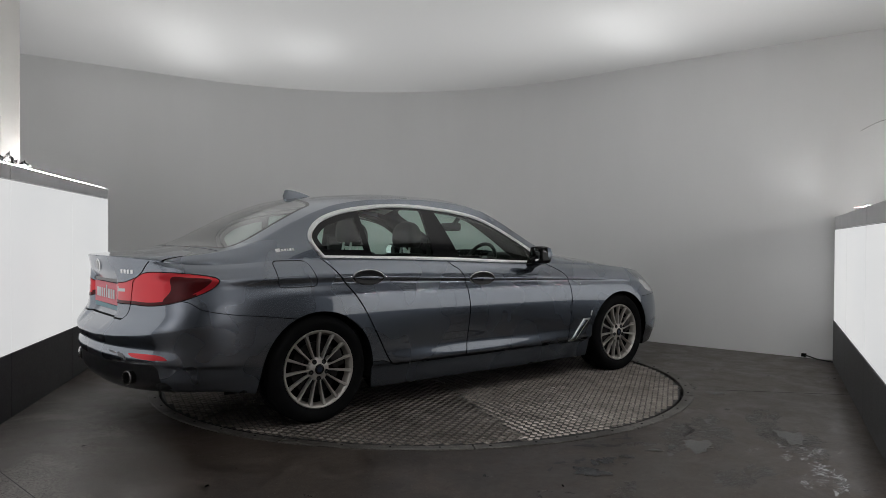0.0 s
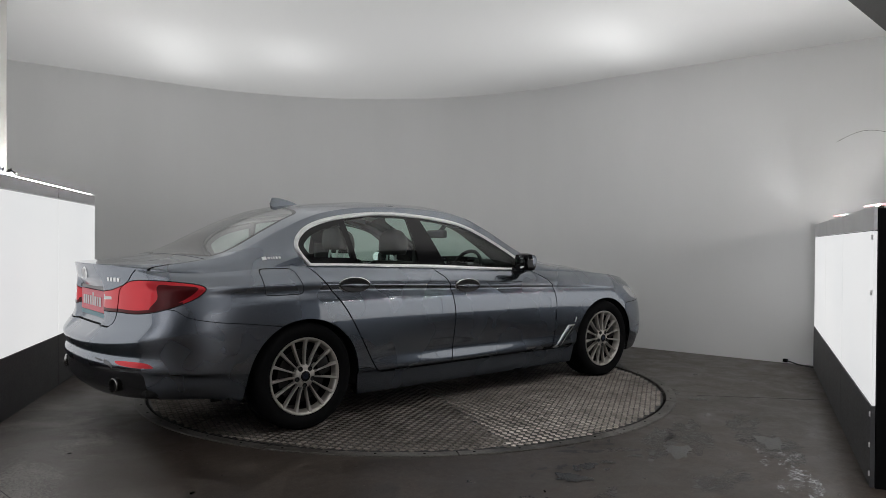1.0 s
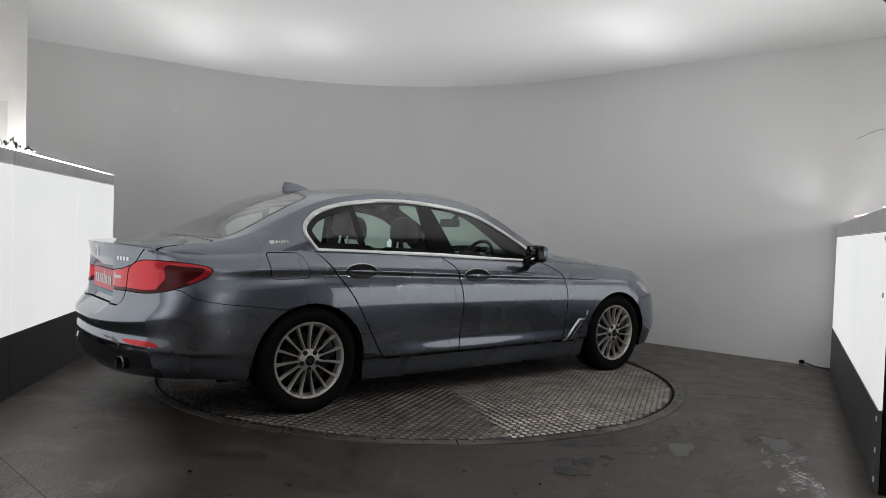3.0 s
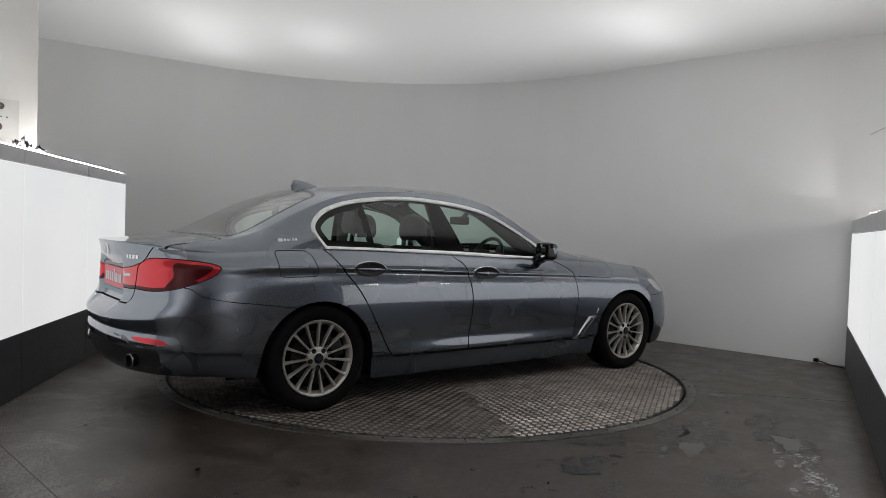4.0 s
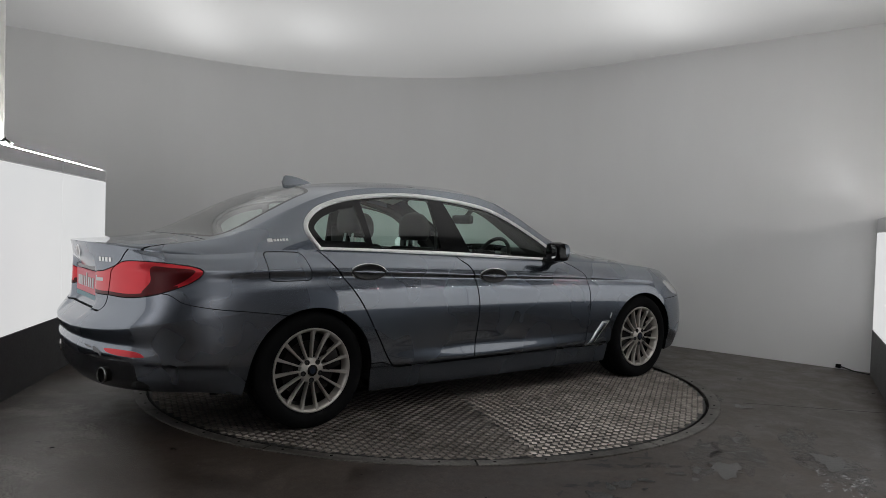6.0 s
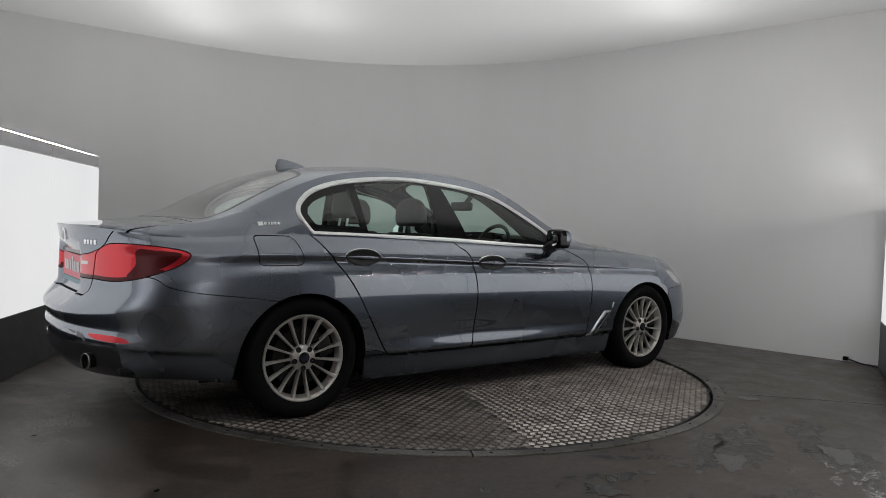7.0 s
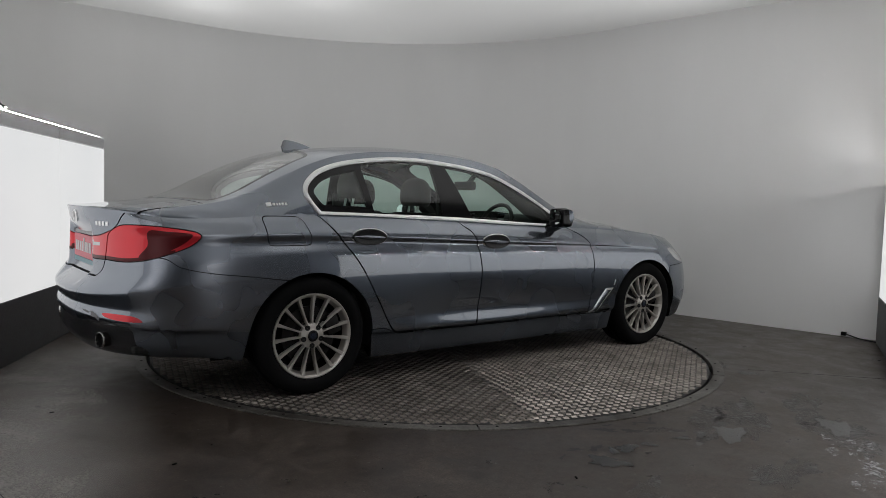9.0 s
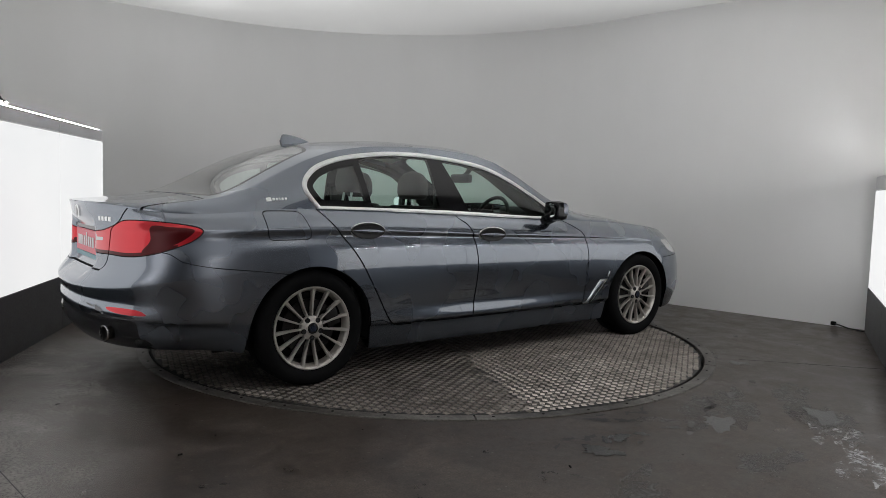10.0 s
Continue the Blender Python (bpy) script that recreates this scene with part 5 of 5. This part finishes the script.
part("mirror_stem", tube([(0.325, 0, 1.25), (0.40, 0, 1.33)], 0.02), M_PLASTIC, car)
for s in (-1, 1):
    y0, y1 = sorted((0.755 * s, 0.80 * s))
    for x0, x1 in ((-0.26, 0.78), (-1.18, -0.40)):
        part("door_lining", boxed(x0, x1, y0, y1, 0.34, 0.955, bevel=0.02), M_PLASTIC, car, "black door lining")
    part("belt_pillar", boxed(-0.50, -0.36, *sorted((0.70 * s, 0.735 * s)), 0.34, 1.16, bevel=0.01), M_PLASTIC, car, "black inner pillar trim")
for s in (-1, 1):
    bm = bmesh.new()
    prev = None
    edge = rounded([(-0.30, 1.372), (-0.012, 1.324), (0.187, 1.250), (0.388, 1.144), (0.530, 1.054), (0.655, 0.946)], 6, False)
    for i, (x, z) in enumerate(edge):
        t = i / (len(edge) - 1)
        p, n = on_side(x, z + 0.012, ROOF_TREE)
        wide = 0.030 + 0.10 * min(1.0, t * 1.6)
        row = [bm.verts.new((x - wide * a * 0.62, s * (abs(p.y) - 0.030 - out), z + 0.010 - wide * a * 0.78)) for a, out in ((0.0, 0.0), (0.25, -0.004), (0.75, 0.004), (1.0, 0.030), (0.7, 0.060))]
        if prev:
            for k in range(4):
                bm.faces.new((prev[k], row[k], row[k + 1], prev[k + 1]))
        prev = row
    bmesh.ops.recalc_face_normals(bm, faces=bm.faces)
    part("pillar_lining", bm, M_PLASTIC, car, "black lining of the windscreen pillar", 50)
roof_in = [np.stack([r[:, 0], r[:, 1] * 0.965, r[:, 2] - 0.022], 1) for r in upper_rows()[31::3]]
bm = sheet([r[(r[:, 0] > -1.26) & (r[:, 0] < 0.02)] for r in roof_in])
panel("headlining", bm, plain("grey_headlining", (0.80, 0.795, 0.775), 0.9, vary=0.06), "grey cloth headlining", "join", depth=0)

# ---- things round the turntable ----
def blot(bm, cx, cy, rx, ry, turn, rough, seed, z, n=40, jag=0.06):
    """An irregular flat patch with a torn edge."""
    rnd = random.Random(seed)
    ph = [rnd.uniform(0, 6.28) for _ in range(6)]
    c, s = math.cos(radians(turn)), math.sin(radians(turn))
    ring = []
    for i in range(n):
        a = 2 * math.pi * i / n
        r = 1 + rough * (0.42 * math.sin(2 * a + ph[0]) + 0.35 * math.sin(3 * a + ph[1]) + 0.3 * math.sin(5 * a + ph[2]) + 0.22 * math.sin(9 * a + ph[3]) + 0.16 * math.sin(14 * a + ph[4])) + rnd.uniform(-jag, jag)
        r = max(r, 0.15)
        x, y = rx * r * math.cos(a), ry * r * math.sin(a)
        ring.append(bm.verts.new((cx + x * c - y * s, cy + x * s + y * c, z)))
    mid = bm.verts.new((cx, cy, z))
    for i in range(n):
        bm.faces.new((ring[i], ring[(i + 1) % n], mid))


def film_over(name, colour, rough, scale, low, high):
    """A thin film that breaks up along a cloudy edge, so that the floor shows between."""
    mat, nodes, links, bsdf = shader(name, rough)
    vec = coords(nodes, links)
    tone = clouds(nodes, links, vec, scale * 3, 6, 0.7)
    links.new(blend(nodes, links, tone, tuple(c * 0.6 for c in colour), tuple(c * 1.3 for c in colour)), bsdf.inputs["Base Color"])
    links.new(ramp(nodes, links, clouds(nodes, links, vec, scale, 8, 0.72, 0.8), (low, 0.0), (high, 1.0)), bsdf.inputs["Alpha"])
    return mat


M_WET = plain("wet_film", (0.060, 0.057, 0.054), 0.24, vary=0.25, scale=12, bump=0.02)
M_SOAKED = plain("soaked_concrete", (0.016, 0.0145, 0.013), 0.16, vary=0.35, scale=14, bump=0.05)
M_DAMP = film_over("damp_smear", (0.085, 0.082, 0.078), 0.34, 9, 0.42, 0.62)
M_OIL = plain("dark_oily_stain", (0.009, 0.008, 0.0075), 0.42, vary=0.3, scale=25)
M_LIME = film_over("dried_lime_bloom", (0.48, 0.48, 0.48), 0.7, 24, 0.47, 0.60)
# places, half sizes, turn: thin water films catch the bright wall, oily stains stay dark
WET = [(-0.891, -2.548, 0.085, 0.062, -33), (-0.676, -2.480, 0.055, 0.045, 38), (-0.543, -2.502, 0.033, 0.028, -30), (-0.054, -2.625, 0.105, 0.085, 30), (0.539, -2.868, 0.120, 0.085, 26),
       (-0.760, -2.470, 0.045, 0.020, 40), (-0.645, -2.575, 0.018, 0.012, 10), (-0.33, -2.530, 0.045, 0.018, -25), (-0.21, -2.560, 0.035, 0.022, 20), (1.287, -1.940, 0.060, 0.055, 20)]
DAMP = [(0.30, -2.48, 0.36, 0.12, 28), (0.02, -2.44, 0.30, 0.09, 32), (0.75, -2.60, 0.34, 0.10, 25), (-0.307, -2.396, 0.10, 0.05, -30), (0.45, -2.95, 0.30, 0.13, 28), (-0.35, -3.05, 0.20, 0.10, 10),
        (-1.25, -3.0, 0.35, 0.12, 30), (1.30, -1.70, 0.16, 0.06, 20)]
OILY = [(-0.549, -2.245, 0.050, 0.030, -30), (-0.446, -2.327, 0.042, 0.032, -30), (-0.258, -2.287, 0.050, 0.018, -20), (-0.330, -2.255, 0.030, 0.012, 20), (-0.300, -2.531, 0.018, 0.012, 20), (-0.80, -2.40, 0.045, 0.022, 15),
        (-0.90, -2.360, 0.040, 0.014, -20), (-1.02, -2.40, 0.03, 0.010, 30), (-0.48, -2.20, 0.03, 0.010, 0), (-0.20, -2.25, 0.035, 0.010, 30)]
for i, (x, y, rx, ry, turn) in enumerate(WET):
    bm = bmesh.new()
    blot(bm, x, y, rx, ry, turn, 0.50, 10 + i, 0.0022, 96, 0.012)
    tagged(part("puddle", bm, M_SOAKED if x < -0.15 else M_WET), "thin puddle of water drying on the concrete", "puddle", group="puddles on the floor", kind="stuff")
for i, (x, y, rx, ry, turn) in enumerate(DAMP):
    bm = bmesh.new()
    blot(bm, x, y, rx, ry, turn, 0.5, 70 + i, 0.0014, 64)
    tagged(part("damp_smear", bm, M_DAMP), "pale damp smear on the concrete", "stain", group="stains on the floor", kind="stuff")
for i, (x, y, rx, ry, turn) in enumerate(OILY):
    bm = bmesh.new()
    blot(bm, x, y, rx, ry, turn, 0.6, 40 + i, 0.0018, 72, 0.015)
    tagged(part("oil_stain", bm, M_OIL), "dark wet oily stain on the concrete", "stain", group="stains on the floor", kind="stuff")


def lit_dust():
    """Floor dust and the light box's glow on it painted as one pale patch, thick in the middle and thinning out in
    clouds.
    """
    mat, nodes, links, bsdf = shader("lit_floor_dust", 0.6, Base_Color=(0.34, 0.322, 0.305, 1))
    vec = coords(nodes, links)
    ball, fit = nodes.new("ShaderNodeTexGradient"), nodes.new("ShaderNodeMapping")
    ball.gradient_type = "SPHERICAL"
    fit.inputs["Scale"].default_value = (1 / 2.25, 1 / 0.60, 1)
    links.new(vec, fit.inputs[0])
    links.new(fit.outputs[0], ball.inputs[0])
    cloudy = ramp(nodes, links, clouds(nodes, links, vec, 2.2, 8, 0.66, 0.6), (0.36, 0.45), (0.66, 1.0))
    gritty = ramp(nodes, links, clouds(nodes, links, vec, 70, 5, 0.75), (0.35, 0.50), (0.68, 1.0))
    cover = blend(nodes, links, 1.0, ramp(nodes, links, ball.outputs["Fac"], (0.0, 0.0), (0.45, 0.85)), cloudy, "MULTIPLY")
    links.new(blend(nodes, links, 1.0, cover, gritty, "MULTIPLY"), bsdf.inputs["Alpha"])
    return mat


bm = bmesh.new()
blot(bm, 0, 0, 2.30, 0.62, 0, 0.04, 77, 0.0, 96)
dust = tagged(part("floor_glow_dust", bm, lit_dust()), "dusty concrete beside the light box, paled for the light falling on it", "dust", kind="stuff")
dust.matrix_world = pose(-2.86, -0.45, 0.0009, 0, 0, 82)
rnd = random.Random(5)
bm = bmesh.new()
for i in range(26):
    t, side = rnd.random(), rnd.gauss(0, 1)
    x, y = 0.42 - 0.62 * t + side * 0.05, -3.02 - 0.36 * t - side * 0.06
    blot(bm, x, y, rnd.uniform(0.04, 0.13), rnd.uniform(0.010, 0.026), 26 + rnd.gauss(0, 8), 0.5, 900 + i, 0.0026 + i * 0.0001, 24)
tagged(part("lime_bloom", bm, M_LIME), "chalky pale lime bloom dried on the concrete", "stain", kind="stuff")
bm = bmesh.new()
for i in range(160):
    x, y = rnd.uniform(-3.3, 2.8), rnd.uniform(-4.2, -1.0)
    if math.hypot(x - TABLE[0], y - TABLE[1]) > RIM_OUT + 0.02 and (y + 3.575) > (x - 0.13) * 0.503 + 0.02:
        blot(bm, x, y, rnd.uniform(0.002, 0.007), rnd.uniform(0.002, 0.005), rnd.uniform(0, 180), 0.4, 2000 + i, 0.003, 7)
tagged(part("grit", bm, M_OIL), "scattered dark grit on the concrete", "grit", kind="stuff")
for i, (x, y, turn) in enumerate(((-2.455, -1.583, 20), (-1.15, -2.60, 60), (-2.75, -0.55, 15))):
    bm = boxed(-0.010, 0.010, -0.004, 0.004, 0.0, 0.005, bevel=0.0015)
    bmesh.ops.transform(bm, matrix=pose(x, y, 0.0, 0, 0, turn), verts=bm.verts)
    tagged(part("debris_scrap", bm, M_BLACK), "small black scrap lying on the concrete", "scrap")
# saw cuts in the slab
M_CUT = plain("dirt_filled_joint", (0.02, 0.019, 0.018), 0.8, bump=0)
for a, b in (((1.40, -1.88), (3.30, -4.0)), ((-3.18, -0.70), (-3.02, -1.9))):
    d = Vector((b[0] - a[0], b[1] - a[1]))
    bm = boxed(0, d.length, -0.0022, 0.0022, -0.003, 0.0012)
    bmesh.ops.transform(bm, matrix=pose(*a, 0, 0, 0, math.degrees(math.atan2(d.y, d.x))), verts=bm.verts)
    tagged(part("trim_floor_joint", bm, M_CUT), "dirt filled saw cut joint in the floor", "joint", kind="structure")

# cable along the foot of the wall, with its clip
pts = [(3.475, -1.60, 0.03), (3.47, -1.66, 0.022), (3.455, -1.74, 0.008), (3.43, -1.84, 0.007), (3.40, -1.93, 0.007)]
cable = tagged(part("cable", tube(pts, 0.006, 8), M_PLASTIC, smooth=40), "black cable along the foot of the wall", "cable")
part("cable_clip", boxed(3.462, 3.492, -1.625, -1.585, 0.012, 0.045, bevel=0.004), M_BLACK, cable, "black clip")

# pillar behind the light box, with a steel bracket
M_PILLAR = plain("dusty_cream_paint", (0.78, 0.765, 0.74), 0.6, vary=0.12, scale=2.5)
pillar = tagged(part("pillar_west", boxed(-3.45, -2.815, 1.0, 1.35, 0.0, CEILING, bevel=0.006), M_PILLAR), "dusty cream painted pillar", "pillar", kind="structure")
bracket = tagged(part("steel_bracket", boxed(-3.35, -2.93, 0.988, 0.999, 1.30, 1.985, bevel=0.002), plain("brushed_bracket", (0.66, 0.645, 0.62), 0.5, 0.1, vary=0.12, scale=8)), "flat steel bracket plate bolted to the pillar", "bracket")
for x, z, r in ((-3.045, 1.935, 0.024), (-3.06, 1.79, 0.028), (-3.04, 1.86, 0.006), (-3.005, 1.858, 0.006)):
    bm = lathe([(0.001, -0.004), (r * 0.8, -0.004), (r, 0.0)], 14, "Y")
    bmesh.ops.translate(bm, verts=bm.verts, vec=(x, 0.987, z))
    part("bolt_hole", bm, plain("rust", (0.10, 0.075, 0.055), 0.8), bracket, "rusty bolt hole", smooth=40)

# crumpled sheeting on top of the light box
def crumple(x, y, z, sx, sy, sz, turn, seed):
    bm = bmesh.new()
    bmesh.ops.create_grid(bm, x_segments=14, y_segments=7, size=0.5)
    rnd = random.Random(seed)
    off = Vector((rnd.uniform(0, 50), rnd.uniform(0, 50), 0))
    for v in bm.verts:
        q = noise.noise(v.co * 2.6 + off) + 0.45 * noise.noise(v.co * 5.2 + off)
        v.co = Vector((v.co.x * sx + noise.noise(v.co * 6 - off) * 0.05 * sx, v.co.y * sy, max(0.0, 0.5 + q) * sz))
    bmesh.ops.transform(bm, matrix=pose(x, y, z, 0, 0, turn), verts=bm.verts)
    return bm


tagged(part("black_sheeting", crumple(-2.97, 0.46, 1.604, 0.135, 0.08, 0.070, 62.7, 3), M_PLASTIC), "crumpled black plastic sheeting on the light box", "sheeting")
tagged(part("black_sheeting", crumple(-2.86, 0.67, 1.604, 0.13, 0.07, 0.040, 62.7, 9), M_PLASTIC), "crumpled black plastic sheeting on the light box", "sheeting")
tagged(part("white_sheeting", crumple(-2.86, 0.63, 1.606, 0.17, 0.06, 0.026, 62.7, 21), M_WHITE), "crumpled white film on the light box", "sheeting")

# lamp strips and cover flaps along the top of the other light box
M_PINK = plain("pink_strip_cover", (0.75, 0.30, 0.33), 0.4)
u = Vector((0.893, 0.449, 0))
for along, w, h, mat, tip in ((3.62, 0.34, 1.392, M_PLASTIC, 0), (3.45, 0.30, 1.384, M_PINK, -3), (2.75, 0.9, 1.392, M_STRIP_DIM, 2), (2.45, 0.75, 1.412, M_PINK, 4), (1.55, 1.05, 1.395, M_STRIP_DIM, 3), (0.65, 0.6, 1.405, M_PINK, 3)):
    p = Vector((0.13, -3.575, h)) + u * along + Vector((0.449, -0.893, 0)) * 0.09
    bm = boxed(-w / 2, w / 2, -0.035, 0.035, -0.004, 0.004, bevel=0.002)
    bmesh.ops.transform(bm, matrix=pose(*p, 0, -tip * 0.4, 26.7), verts=bm.verts)
    tagged(part("strip_cover", bm, mat), "loose cover strip lying along the light box top", "strip", group="cover strips")
# pole with a hook behind the light box
pole_at = Vector((1.02, -3.32, 0))
pole = tagged(part("pole", tube([(pole_at.x, pole_at.y, 0.0), (pole_at.x, pole_at.y, 1.80)], 0.0042, 10), M_BLACK, smooth=40), "thin dark metal pole with a hook beside the light box", "pole")
hook = [(pole_at.x + 0.030 * math.sin(a) + 0.030, pole_at.y, 1.80 + 0.030 * math.cos(a)) for a in (-math.pi / 2 + math.pi * i / 10 for i in range(11))]
part("hook", tube(hook, 0.010, 10), M_STRIP_DIM, pole, "white curved hook", smooth=40)
wire = [(pole_at.x - 0.02 - 0.30 * t, pole_at.y + 0.16 * t, 1.845 - 0.07 * t + 0.035 * math.sin(math.pi * t)) for t in (i / 8 for i in range(9))]
part("wire", tube(wire, 0.0011, 6), M_STEEL, pole, "loose thin wire", smooth=40)
notice = tagged(part("notice_sheet", boxed(pole_at.x + 0.01, pole_at.x + 0.30, pole_at.y - 0.002, pole_at.y + 0.002, 1.48, 1.78, bevel=0.001), M_STRIP_DIM), "pale sheet with grey bars hanging from the pole", "notice")
for k in range(4):
    part("notice_bar", boxed(pole_at.x + 0.035, pole_at.x + 0.27, pole_at.y - 0.0045, pole_at.y - 0.0025, 1.71 - 0.035 * k, 1.728 - 0.035 * k), M_SKIRT, notice, "dark grey bar")
bm = boxed(0, 5.2, -0.26, 0, 2.75, 2.95, bevel=0.01)
bmesh.ops.transform(bm, matrix=pose(-1.6, -3.28, 0, 0, 0, 5.7), verts=bm.verts)
tagged(part("trim_beam", bm, plain("dark_beam_paint", (0.035, 0.034, 0.034), 0.6)), "dark grey overhead beam", "beam", kind="structure")

# white clips along the open end of the light box
for along, z in ((0.012, 0.36), (0.012, 0.21), (0.012, 0.07), (0.012, 0.95), (0.012, 1.22)):
    p = Vector((0.13, -3.575, z)) + u * along
    bm = boxed(-0.008, 0.006, 0.017, 0.026, -0.012, 0.012, bevel=0.002)
    bmesh.ops.transform(bm, matrix=pose(p.x, p.y, p.z, 0, 0, 26.7), verts=bm.verts)
    clip = part("panel_clip", bm, M_WHITE, RIGHT_BOX, "small white panel clip")
    clip.matrix_parent_inverse = RIGHT_BOX.matrix_world.inverted()
